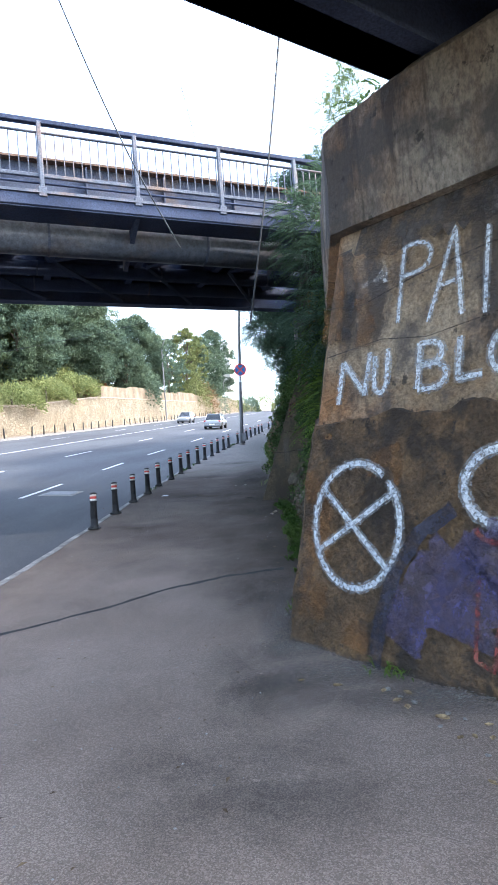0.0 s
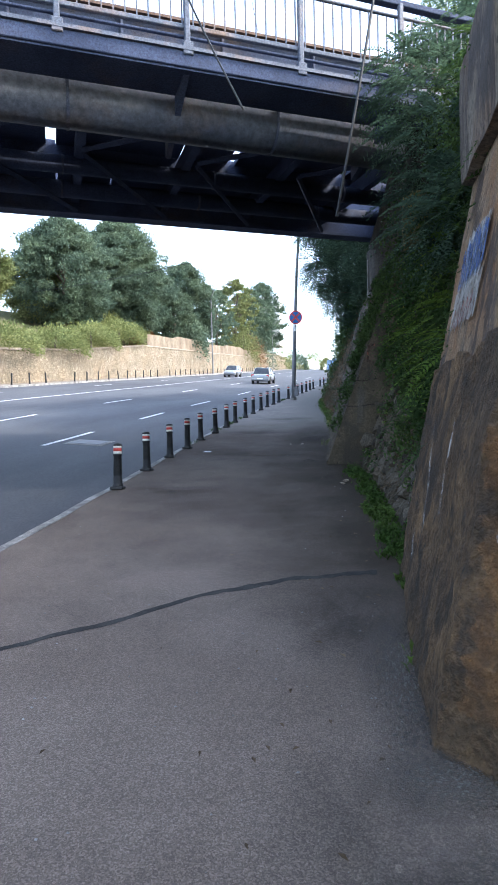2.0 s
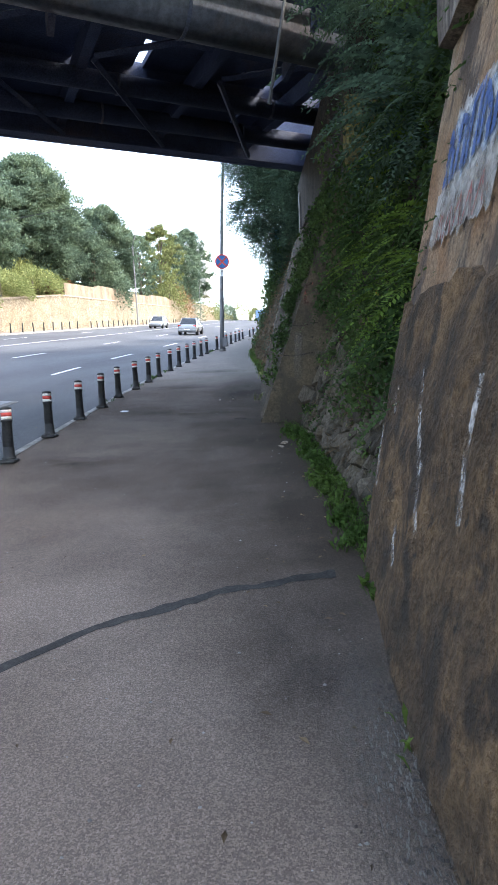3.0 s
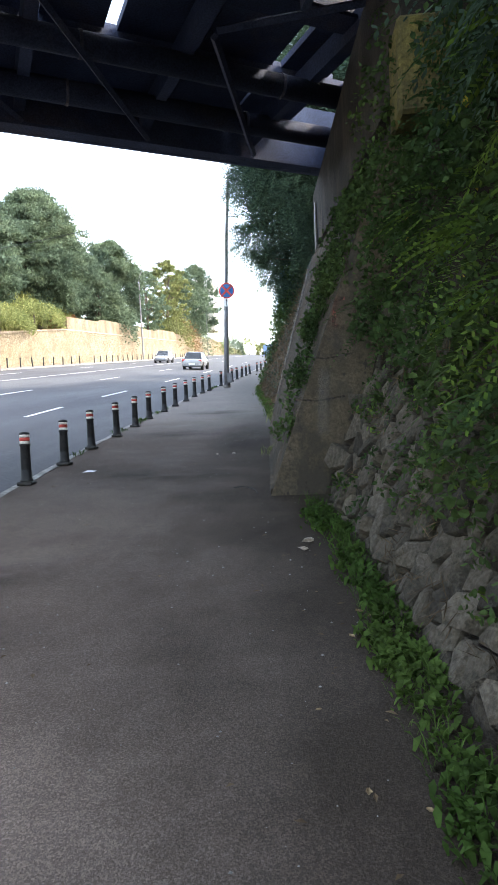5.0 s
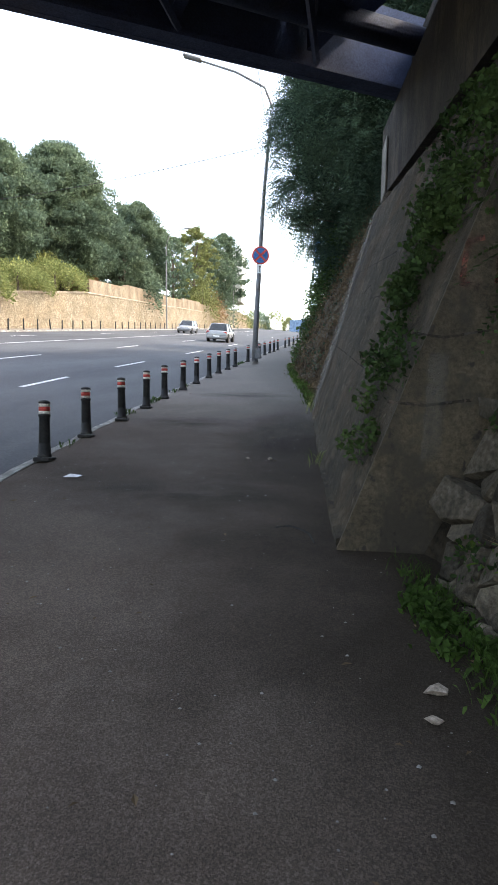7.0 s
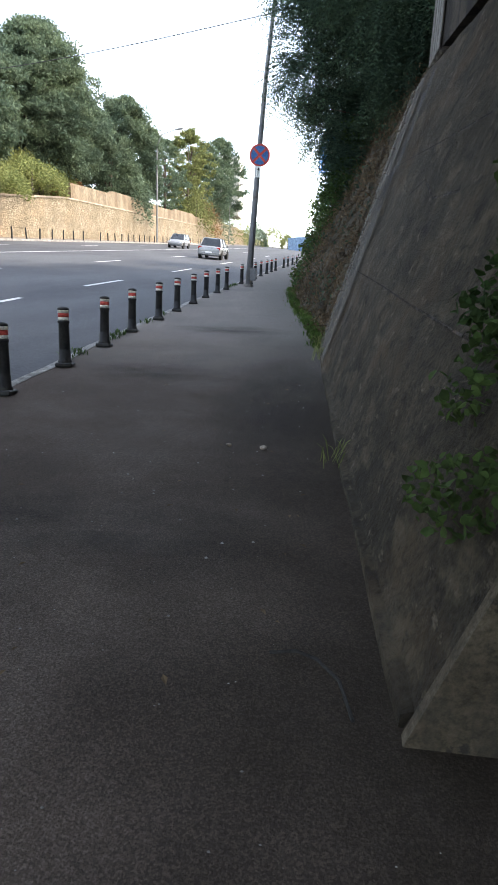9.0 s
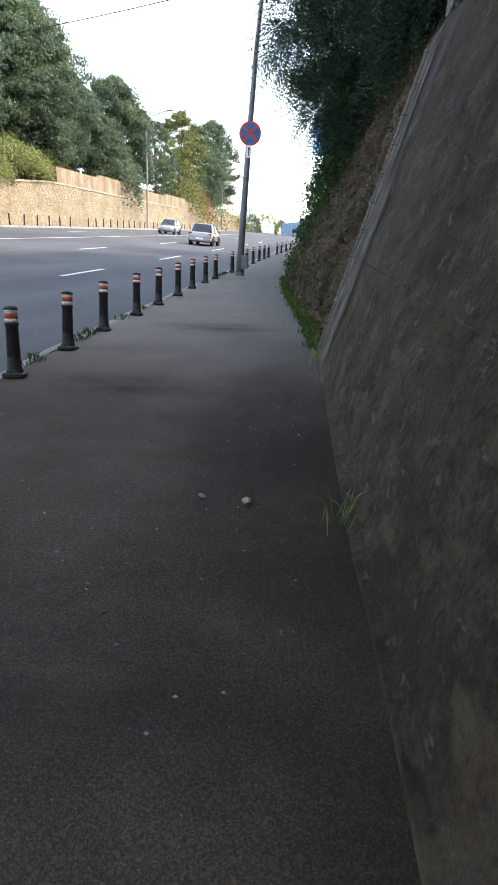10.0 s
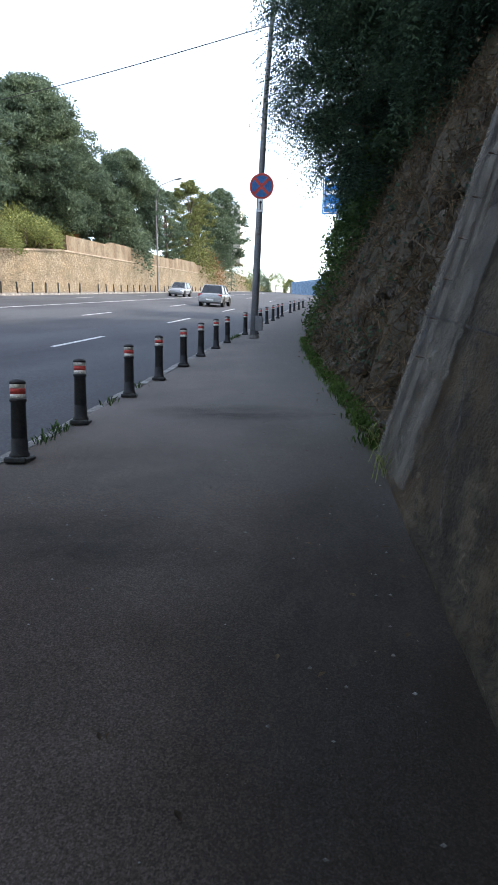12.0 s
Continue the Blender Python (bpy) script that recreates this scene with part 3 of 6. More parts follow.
for i, (x, y, rx, ry) in enumerate(((4.7, -15.0, 0.9, 0.5), (4.2, -16.0, 1.2, 0.7), (4.1, -14.7, 0.6, 0.9), (3.9, -12.6, 0.5, 0.9), (1.9, -5.2, 1.2, 0.5), (1.2, -8.6, 0.8, 0.4), (2.7, -2.4, 0.7, 2.2), (1.2, -1.5, 1.0, 0.6), (1.5, 2.0, 1.2, 0.5))):
    patch("dark damp dirt patch on the asphalt", x, y, rx, ry, M_DIRT, i * 3.7, 0.012 + 0.001 * i)
for i, (x, y, rx, ry) in enumerate(((4.35, -14.25, 0.4, 0.25), (4.2, -13.4, 0.25, 0.9), (4.85, -14.7, 0.7, 0.28), (5.4, -15.15, 0.7, 0.28))):
    patch("pale crumbled mortar at the foot of the abutment", x, y, rx, ry, M_CRUMB, 40 + i * 2.3, 0.02)

# crumbs of mortar heaped along the foot of the abutment
def crumbs():
    rg = np.random.default_rng(51)
    c = Vector((4.31, (-0.631 * 4.31 - 8.17) / 0.776, 0))
    verts, faces = [], []
    for i in range(1500):
        d = abs(rg.normal(0, 0.09))
        if rg.random() < 0.72:
            p = c + Vector((0.776, -0.631, 0)) * (2.9 * rg.random()) + Vector((-0.631, -0.776, 0)) * (0.02 + d)
        else:
            p = c + Vector((-0.02 - d, 1.6 * rg.random() ** 1.5, 0))
        r = 0.003 + 0.01 * rg.random() ** 3
        z = pave_z(p.x, p.y) + 0.01
        k, a = len(verts), rg.uniform(0, 6.28)
        verts += [(p.x + r * math.cos(a + q), p.y + r * math.sin(a + q), z) for q in (0, 1.4, 3.0, 4.6)] + [(p.x, p.y, z + r * 0.9)]
        faces += [(k, k + 1, k + 4), (k + 1, k + 2, k + 4), (k + 2, k + 3, k + 4), (k + 3, k, k + 4)]
    return verts, faces


cv, cf = crumbs()
tagged(mesh_ob("mortar_crumbs", cv, cf, M_CONC_CAP), "pale crumbs of mortar along the foot of the abutment", "rubble", kind="stuff")

# tar seam across the footway
seam = []
for i in range(120):
    u = i / 119
    x = 0.4 + 3.7 * u
    y = float(np.interp(x, (0.4, 1.75, 2.4, 2.85, 3.4, 4.1), (-14.5, -13.33, -12.67, -12.28, -11.92, -11.68))) + rough(x, 3, 0, 2.0, 0.06) + rough(x, 8, 0, 9.0, 0.035)
    w = 0.045 + rough(x, 9, 0, 6, 0.03) + rough(x, 4, 0, 25, 0.012)
    seam += [(x, y - w, pave_z(x, y - w) + 0.003), (x, y + w, pave_z(x, y + w) + 0.003)]
tagged(mesh_ob("tar_seam", seam, [(2 * i, 2 * i + 2, 2 * i + 3, 2 * i + 1) for i in range(119)], M_TAR), "dark tar-filled crack that runs across the footway", "tar seam", kind="structure")

# ---------- first abutment (graffiti) ----------
U1, N1 = Vector((0.776, -0.631, 0)), Vector((-0.631, -0.776, 0))     # along and out of the graffiti face


def face1(s, z, out=0.0):
    """A place on the battered graffiti face: s metres along from its road corner."""
    d = 7.96 - 0.19 * z + out
    p = U1 * (12.32 + s) + N1 * d
    return Vector((p.x, p.y, z))


def side1(y, z, out=0.0):
    """A place on the road side of the abutment."""
    return Vector((4.31 + 0.2 * (z + 1.08) - out, y, z))


def corner1(z, out=0.0):
    # where the two battered faces meet
    x = 4.31 + 0.2 * (z + 1.08) - out
    d = 7.96 - 0.19 * z + out
    y = (-0.631 * x - d) / 0.776
    return Vector((x, y, z))


def abutment_ring(z, out, jit):
    c = corner1(z, out)
    pts = []
    far = side1(-11.45 + 0.12 * (z + 1), z, out)
    back = Vector((9.5, far.y, z))
    for i in range(25):
        pts.append(far.lerp(c, i / 24))
    s0 = (c.x * U1.x + c.y * U1.y) - 12.32
    for i in range(1, 71):
        pts.append(face1(s0 + (6.0 - s0) * (i / 70) ** 1.3, z, out))
    end = pts[-1]
    pts += [Vector((9.5, end.y, z)), back]
    res = []
    for p in pts:
        k = jit * noise.noise(p * 2.2) + 0.5 * jit * noise.noise(p * 6) + 0.35 * jit * noise.noise(p * 15)
        q = p + N1 * k * 0.7 + Vector((-k * 0.4, 0, 0))
        if z > 3.3:
            q.z -= 0.3 * math.exp(-(p - c).length / 0.45) * (z - 3.3) / 0.28
        res.append(q)
    return res


def ring_solid(name, rings, material, parent, label=""):
    verts = [v for r in rings for v in r]
    n = len(rings[0])
    faces = []
    for i in range(len(rings) - 1):
        for j in range(n):
            faces.append((i * n + j, i * n + (j + 1) % n, (i + 1) * n + (j + 1) % n, (i + 1) * n + j))
    faces += [tuple(range(n))[::-1], tuple(range((len(rings) - 1) * n, len(rings) * n))]
    bm = bmesh.new()
    bv = [bm.verts.new(v) for v in verts]
    for f in faces:
        bm.faces.new([bv[i] for i in f])
    return part(name, bm, material, parent, label)


ab1 = thing("bridge_abutment", "massive battered concrete abutment with rusty stains and white graffiti", "abutment", kind="structure")
ring_solid("base_course", [abutment_ring(z, 0.035, 0.035) for z in span(-1.6, 0.64, 0.06)] + [[v + Vector((0, 0, 0.08 * noise.noise(v * 3.0) + 0.04 * noise.noise(v * 9.0))) for v in abutment_ring(z, o, 0.035)] for z, o in ((0.72, 0.035), (0.75, -0.05))], M_CONC_RUST, ab1, "rough spalled brown lower concrete")
ring_solid("wall_face", [abutment_ring(z, 0.0, 0.015) for z in span(0.55, 2.42, 0.08)], M_CONC_OLD, ab1, "stained ochre concrete face")
ring_solid("cap_course", [abutment_ring(z, o, 0.02) for z, o in ((2.36, 0.02), (2.38, 0.1), (2.48, 0.12), (2.8, 0.18), (3.1, 0.24), (3.42, 0.3), (3.52, 0.24), (3.58, 0.1))], M_CONC_CAP, ab1, "projecting weathered concrete cap")


def face_stroke(name, pts, width, material, fn=face1, out=0.045, seed=0, closed=False):
    """A sprayed line that follows the face, with frayed edges."""
    P = []
    for a, b in zip(pts, pts[1:]):
        n = max(2, int(math.dist(a, b) / 0.03))
        P += [(a[0] + (b[0] - a[0]) * i / n, a[1] + (b[1] - a[1]) * i / n) for i in range(n)]
    P.append(pts[-1])
    verts, faces = [], []
    for i, p in enumerate(P):
        q, r = P[max(i - 1, 0)], P[min(i + 1, len(P) - 1)]
        d = Vector((r[0] - q[0], r[1] - q[1], 0)).normalized()
        nx, nz = -d.y, d.x
        w1 = width / 2 * (1 + 0.45 * noise.noise(Vector((i * 0.5, seed, 0))))
        w2 = width / 2 * (1 + 0.45 * noise.noise(Vector((i * 0.5, seed + 9, 0))))
        verts += [fn(p[0] + nx * w1, p[1] + nz * w1, out), fn(p[0] - nx * w2, p[1] - nz * w2, out)]
    for i in range(len(P) - 1):
        faces.append((2 * i, 2 * i + 1, 2 * i + 3, 2 * i + 2))
    ob = mesh_ob(name, verts, faces, material, ab1)
    if material == M_SPRAY and width < 0.09:
        face_stroke("overspray", pts, width * 1.9, M_SPRAY_HALO, fn, out - 0.004, seed + 200)
    return ob


def arc(cx, cz, rx, rz, a0, a1, n=40):
    return [(cx + rx * math.cos(radians(a0 + (a1 - a0) * i / n)), cz + rz * math.sin(radians(a0 + (a1 - a0) * i / n))) for i in range(n + 1)]


UP = 0.03
for i, st in enumerate((
        [(0.29, 0.84), (0.33, 1.2)], [(0.33, 1.2), (0.56, 0.9)], [(0.55, 0.89), (0.6, 1.24)],
        [(0.65, 1.2)] + arc(0.7, 1.02, 0.06, 0.13, 180, 355, 12) + [(0.77, 1.24)],
        [(1.03, 0.88), (1.05, 1.23)], [(1.04, 1.22)] + arc(1.13, 1.14, 0.1, 0.085, 90, -90, 12) + [(1.05, 1.06)], [(1.05, 1.05)] + arc(1.14, 0.965, 0.12, 0.095, 90, -90, 12) + [(1.03, 0.87)],
        [(1.37, 1.22), (1.35, 0.91), (1.53, 0.92)], arc(1.75, 1.05, 0.16, 0.17, 0, 360, 30),
        [(0.85, 1.43), (0.9, 2.05)], [(0.89, 2.04)] + arc(1.0, 1.93, 0.13, 0.12, 85, -85, 14) + [(0.89, 1.8)],
        [(1.11, 1.38), (1.33, 2.07), (1.38, 1.38)], [(1.2, 1.64), (1.39, 1.66)], [(1.55, 1.35), (1.58, 2.0)])):
    face_stroke("letter_stroke", st, 0.038 if i < 9 else 0.028, M_SPRAY, out=UP, seed=i)
face_stroke("painted_ring", arc(0.525, -0.135, 0.4, 0.48, 0, 360, 60), 0.042, M_SPRAY, out=0.066, seed=31)
face_stroke("painted_cross", [(0.19, 0.16), (0.82, -0.45)], 0.038, M_SPRAY, out=0.066, seed=32)
face_stroke("painted_cross", [(0.17, -0.35), (0.89, 0.13)], 0.038, M_SPRAY, out=0.066, seed=33)
face_stroke("painted_ring", arc(1.68, 0.15, 0.26, 0.25, 0, 360, 40), 0.05, M_SPRAY, out=0.068, seed=34)
face_stroke("painted_line", [(0.74, -1.15), (0.78, -0.8), (0.9, -0.45), (1.08, -0.18), (1.35, 0.0)], 0.11, M_SPRAY_DARK, out=0.076, seed=35)
face_stroke("painted_line", [(1.52, -0.45), (1.5, -0.95), (1.62, -1.0), (1.66, -0.7)], 0.03, M_SPRAY_RED, out=0.07, seed=36)
face_stroke("painted_line", arc(1.72, -0.12, 0.22, 0.1, 180, 360, 12), 0.035, M_SPRAY_RED, out=0.074, seed=37)
face_stroke("paint_smear", [(0.62, 1.82), (0.72, 1.93), (0.73, 1.8)], 0.05, M_LIME, out=UP, seed=38)
face_stroke("paint_smear", [(0.5, 1.83), (0.74, 1.86)], 0.035, M_LIME, out=UP, seed=39)
face_stroke("paint_patch", [(0.92, -0.95), (1.15, -0.5), (1.35, -0.28)], 0.34, M_SPRAY_PURPLE, out=0.068, seed=40)
face_stroke("paint_patch", [(1.38, -0.85), (1.5, -0.4), (1.75, -0.25)], 0.46, M_SPRAY_PURPLE, out=0.07, seed=41)
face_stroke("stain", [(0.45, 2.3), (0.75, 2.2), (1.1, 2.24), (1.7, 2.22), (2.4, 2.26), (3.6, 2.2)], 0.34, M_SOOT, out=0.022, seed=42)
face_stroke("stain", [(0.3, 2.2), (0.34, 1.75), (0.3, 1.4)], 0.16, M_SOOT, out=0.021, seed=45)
for i, (a, z0, z1, w) in enumerate(((0.16, 2.3, 1.35, 0.2), (0.5, 1.75, 1.3, 0.16), (0.2, 0.9, 0.55, 0.14), (1.95, 2.2, 1.4, 0.14), (2.3, 2.3, 1.0, 0.2))):
    face_stroke("rust_run", [(a, z0), (a + 0.05, (z0 + z1) / 2), (a + 0.02, z1)], w, M_RUST_STAIN, out=0.024, seed=320 + i)
for i, (a, z0, z1, w) in enumerate(((0.12, 0.3, -0.9, 0.26), (0.75, 0.45, 0.2, 0.3), (0.5, -0.75, -1.05, 0.3))):
    face_stroke("rust_run", [(a, z0), (a + 0.04, (z0 + z1) / 2), (a, z1)], w, M_RUST_STAIN, out=0.06, seed=330 + i)
face_stroke("crack", [(0.1, 1.72), (0.5, 1.66), (1.0, 1.78), (1.6, 1.86), (2.5, 1.8)], 0.012, M_SOOT, out=0.03, seed=43)
face_stroke("crack", [(0.15, 1.27), (0.7, 1.33), (1.1, 1.27), (1.7, 1.35)], 0.009, M_SOOT, out=0.03, seed=44)
for i, (ya, za, yb, zb) in enumerate(((-13.26, 0.3, -13.34, -0.2), (-12.39, 0.31, -12.7, -0.15), (-12.7, -0.1, -12.85, -0.4), (-11.61, -0.05, -11.75, -0.4), (-12.45, -0.45, -12.55, -0.62), (-11.85, 0.2, -11.9, 0.05))):
    face_stroke("lime_streak", [(ya, za), ((ya + yb) / 2 + 0.04, (za + zb) / 2), (yb, zb)], 0.055, M_LIME, fn=side1, out=0.085, seed=50 + i)
face_stroke("paint_patch", [(-11.7, 1.5), (-12.6, 1.42)], 0.46, M_PANEL, fn=side1, out=0.016, seed=59)
face_stroke("paint_patch", [(-11.7, 1.5), (-12.6, 1.42)], 0.34, M_SPRAY_BLUE, fn=side1, out=0.02, seed=60)
face_stroke("paint_patch", [(-11.6, 1.15), (-12.7, 1.12)], 0.3, M_PANEL, fn=side1, out=0.018, seed=61)
for i in range(5):
    face_stroke("letter_stroke", [(-11.75 - 0.2 * i, 1.3 + 0.02 * (i % 2)), (-11.72 - 0.2 * i, 1.6), (-11.84 - 0.2 * i, 1.45 + 0.1 * (i % 3)), (-11.88 - 0.2 * i, 1.3)], 0.055, M_SPRAY_NAVY, fn=side1, out=0.028, seed=62 + i)
    face_stroke("letter_stroke", [(-11.8 - 0.17 * i, 0.98), (-11.86 - 0.17 * i, 1.16), (-11.93 - 0.17 * i, 0.99)], 0.022, M_SPRAY_RED, fn=side1, out=0.028, seed=72 + i)

# ---------- first bridge, overhead at the start ----------
b1 = thing("rail_bridge", "dark steel bridge deck resting on the graffiti abutment", "bridge", kind="structure")
A1 = Vector((0.78, 0.626, 0))
B1 = Vector((0.626, -0.78, 0))
E1 = Vector((5.53, -13.91, 0))


def b1m(s, w, z):
    p = E1 + A1 * s + B1 * w
    return Matrix.Translation((p.x, p.y, z)) @ Matrix.Rotation(math.atan2(A1.y, A1.x), 4, "Z")


box_part("edge_girder", (34, 0.35, 1.0), b1m(-14.6, 0.175, 4.1), M_STEEL, b1, 0.01)
box_part("bottom_flange", (34, 0.5, 0.04), b1m(-14.6, 0.25, 3.62), M_STEEL, b1)
for w in (1.6, 3.0, 4.4):
    box_part("girder", (34, 0.3, 0.9), b1m(-14.6, w, 4.06), M_STEEL, b1, 0.01)
for k in range(15):
    box_part("cross_beam", (0.2, 4.2, 0.4), b1m(1.2 - 2.2 * k, 2.3, 4.25), M_STEEL, b1)
box_part("deck_plate", (34, 4.6, 0.1), b1m(-14.6, 2.3, 4.65), M_STEEL, b1)
box_part("bearing", (0.5, 0.45, 0.16), b1m(0.35, 0.4, 3.54), M_STEEL, b1, 0.02)

# ---------- second bridge with railing ----------
b2 = thing("footway_rail_bridge", "steel railway bridge with a side footway, railing and hung pipes", "bridge", kind="structure")
A2, B2 = Vector((0.866, 0.5, 0)), Vector((-0.5, 0.866, 0))


def b2p(s, w, z):
    p = A2 * s + B2 * w
    return Vector((p.x, p.y, z))


def b2m(s, w, z, rx=0.0):
    return Matrix.Translation(b2p(s, w, z)) @ Matrix.Rotation(math.atan2(A2.y, A2.x), 4, "Z") @ Matrix.Rotation(radians(rx), 4, "X")


S0, S1 = -34.0, 3.0
SM, SL = (S0 + S1) / 2, S1 - S0
RW = -9.16
box_part("fascia_beam", (SL, 0.1, 0.19), b2m(SM, RW, 4.8), M_STEEL, b2, 0.01)
box_part("walkway_underside", (SL, 0.6, 0.06), b2m(SM, RW + 0.28, 4.71), M_STEEL, b2)
box_part("walkway_plate", (SL, 0.66, 0.045), b2m(SM, RW + 0.25, 4.92), M_STEEL_GREY, b2)
for k in range(24):
    s = 0.02 - 1.545 * k
    box_part("rail_post", (0.07, 0.07, 1.18), b2m(s, RW - 0.02, 5.5), M_STEEL_GREY, b2, 0.012)
    box_part("post_foot", (0.13, 0.09, 0.16), b2m(s, RW - 0.03, 4.93), M_STEEL_GREY, b2, 0.01)
    if k % 2 == 0:
        bm = bmesh.new()
        for dz in (-0.04, 0.04):
            vs = [bm.verts.new(b2p(s + dz, RW + a, z)) for a, z in ((0.05, 4.69), (0.62, 4.69), (1.4, 4.4), (1.4, 4.2))]
            bm.faces.new(vs)
        a, c = list(bm.faces)[0], list(bm.faces)[1]
        for i in range(4):
            bm.faces.new((a.verts[i], a.verts[(i + 1) % 4], c.verts[(i + 1) % 4], c.verts[i]))
        part("bracket", bm, M_STEEL, b2)
for z, h, d, m in ((6.1, 0.075, 0.11, M_STEEL), (5.93, 0.03, 0.05, M_STEEL_GREY), (5.22, 0.06, 0.06, M_STEEL_GREY), (5.1, 0.03, 0.05, M_STEEL)):
    box_part("rail", (SL, d, h), b2m(SM, RW + 0.02, z), m, b2, 0.008)
bm = bmesh.new()
for k in range(240):
    add_box(bm, (0.016, 0.016, 0.74), b2m(2.9 - 0.14 * k, RW + 0.02, 5.57))
tagged(part("baluster_row", bm, M_STEEL_GREY, b2), kind="stuff")
box_part("main_girder", (SL, 0.08, 1.36), b2m(SM, RW + 1.45, 5.46), M_STEEL_MID, b2)
box_part("girder_top_flange", (SL, 0.4, 0.04), b2m(SM, RW + 1.45, 6.16), M_RUST, b2)
box_part("girder_bottom_flange", (SL, 0.4, 0.05), b2m(SM, RW + 1.45, 4.76), M_STEEL, b2)
for k in range(24):
    box_part("stiffener", (0.03, 0.14, 1.3), b2m(0.8 - 1.5 * k, RW + 1.35, 5.46), M_STEEL_MID, b2)
for w, zb in ((RW + 3.0, 5.4), (RW + 4.7, 5.4)):
    box_part("stringer", (SL, 0.08, 0.28), b2m(SM, w, zb + 0.14), M_STEEL, b2)
    box_part("girder_bottom_flange", (SL, 0.35, 0.05), b2m(SM, w, zb - 0.02), M_STEEL, b2)
box_part("far_girder", (S1 + 2.4 - S0, 0.1, 1.25), b2m(SM + 1.2, -2.6, 5.56), M_STEEL, b2)
box_part("far_girder_flange", (S1 + 2.4 - S0, 0.35, 0.05), b2m(SM + 1.2, -2.73, 4.965), M_STEEL, b2)
for k in range(18):
    s = 1.8 - 2.0 * k
    box_part("cross_beam", (0.16, 4.8, 0.3), b2m(s, -5.2, 5.35), M_STEEL, b2)
    bm = tube([b2p(s, RW + 1.4, 4.85), b2p(s - 2.0, RW + 3.0, 4.9)], 0.05, 4)
    part("diagonal", bm, M_STEEL, b2)
    part("diagonal", tube([b2p(s - 2.0, RW + 3.1, 4.88), b2p(s, RW + 6.2, 4.98)], 0.05, 4), M_STEEL, b2)
# deck: plates with open joints between the sleepers
for k in range(30):
    s = 2.0 - 1.2 * k
    gap = 0.01 if k % 3 else 0.36
    box_part("deck_plate", (1.19, 1.35, 0.1), b2m(s, RW + 2.15, 5.72), M_STEEL, b2)
    box_part("deck_plate", (1.2 - gap, 1.6, 0.1), b2m(s, RW + 3.85, 5.72), M_STEEL, b2)
    box_part("packing_strip", (1.2, 0.55 + 0.4 * (k % 2), 0.08), b2m(s, RW + 3.4 + 0.7 * ((k * 5) % 3) / 2, 5.82), M_STEEL, b2)
    box_part("deck_plate", (1.2 - (0.09 if k % 5 == 0 else 0.005), 1.84, 0.1), b2m(s, RW + 5.6, 5.72), M_STEEL, b2)
for w, z, r in ((RW + 0.98, 4.62, 0.35), (RW + 4.2, 5.12, 0.16), (RW + 5.5, 5.16, 0.17)):
    part("pipe", tube([b2p(S0, w, z), b2p(S1 + 0.6, w, z)], r, 20), M_PIPE if r > 0.3 else M_STEEL, b2, "grey lagged service pipe", True)
    for k in range(13):
        s = 1.3 - 2.9 * k
        part("pipe_joint", tube([b2p(s - 0.02, w, z), b2p(s + 0.02, w, z)], r + 0.012, 20), M_STEEL_MID, b2)

# ---------- wing wall of the second bridge ----------
wing = thing("wing_wall", "tall battered grey concrete wing wall with streaks and joints", "retaining wall", kind="structure")


def wing_foot(y):
    return float(np.interp(y, (-6.4, -4.2, -2.5, -1.2, 0.5), (3.37, 3.25, 3.18, 3.11, 3.06)))


def wing_x(y, z):
    return wing_foot(y) + float(np.interp(y, (-6.4, 0.5), (0.37, 0.29))) * (z - g(y))


def ledge_z(y):
    return float(np.interp(y, (-6.4, 0.5), (3.1, 3.5)))


rows = []
for y in span(-6.34, 0.5, 0.12):
    zs = [g(y) - 0.4 + (ledge_z(y) - g(y) + 0.4) * i / 40 for i in range(41)]
    rows.append([Vector((wing_x(y, z) + rough(wing_x(y, z), y, z, 1.4, 0.03) + rough(wing_x(y, z), y, z, 6.0, 0.012), y, z)) for z in zs] + [Vector((9.0, y, ledge_z(y))), Vector((9.0, y, g(y) - 0.4))])
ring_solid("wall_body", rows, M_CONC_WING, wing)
rows = [[Vector((wing_x(-6.34, z) - 0.012, y, z)) for z in span(g(-6.34) - 0.4, ledge_z(-6.34) - 0.02, 0.12)] + [Vector((8.9, y, ledge_z(-6.34) - 0.02)), Vector((8.9, y, g(-6.34) - 0.4))] for y in (-6.38, -6.33)]
ring_solid("end_face", rows, M_CONC_END, wing, "tan grey concrete end face with cracks")
rows = []
for y in span(-7.2, 0.48, 0.5):
    x = float(np.interp(y, (-7.2, 1.15), (4.72, 4.12)))
    rows.append([Vector((x, y, ledge_z(y) + 0.22)), Vector((x, y, 4.88)), Vector((9.0, y, 4.88)), Vector((9.0, y, ledge_z(y) + 0.22))])
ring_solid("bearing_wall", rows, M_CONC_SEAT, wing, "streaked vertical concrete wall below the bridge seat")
# Added wall that closes the gap under the deck against stray light.
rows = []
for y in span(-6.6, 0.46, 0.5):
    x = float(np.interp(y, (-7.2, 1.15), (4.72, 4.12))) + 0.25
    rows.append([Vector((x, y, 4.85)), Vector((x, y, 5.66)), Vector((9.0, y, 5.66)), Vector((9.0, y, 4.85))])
ring_solid("ballast_wall", rows, M_CONC_SEAT, wing, "added dark concrete that blocks light behind the girder ends")
# Pale colour of this end stands for light from beyond the bridge.
box_part("end_return", (0.5, 0.7, 0.92), pose(4.44, 0.2, 4.12, 0, 0, 4), M_CONC_PALE, wing, 0.03, "streaked concrete end, coloured pale for the light beyond")
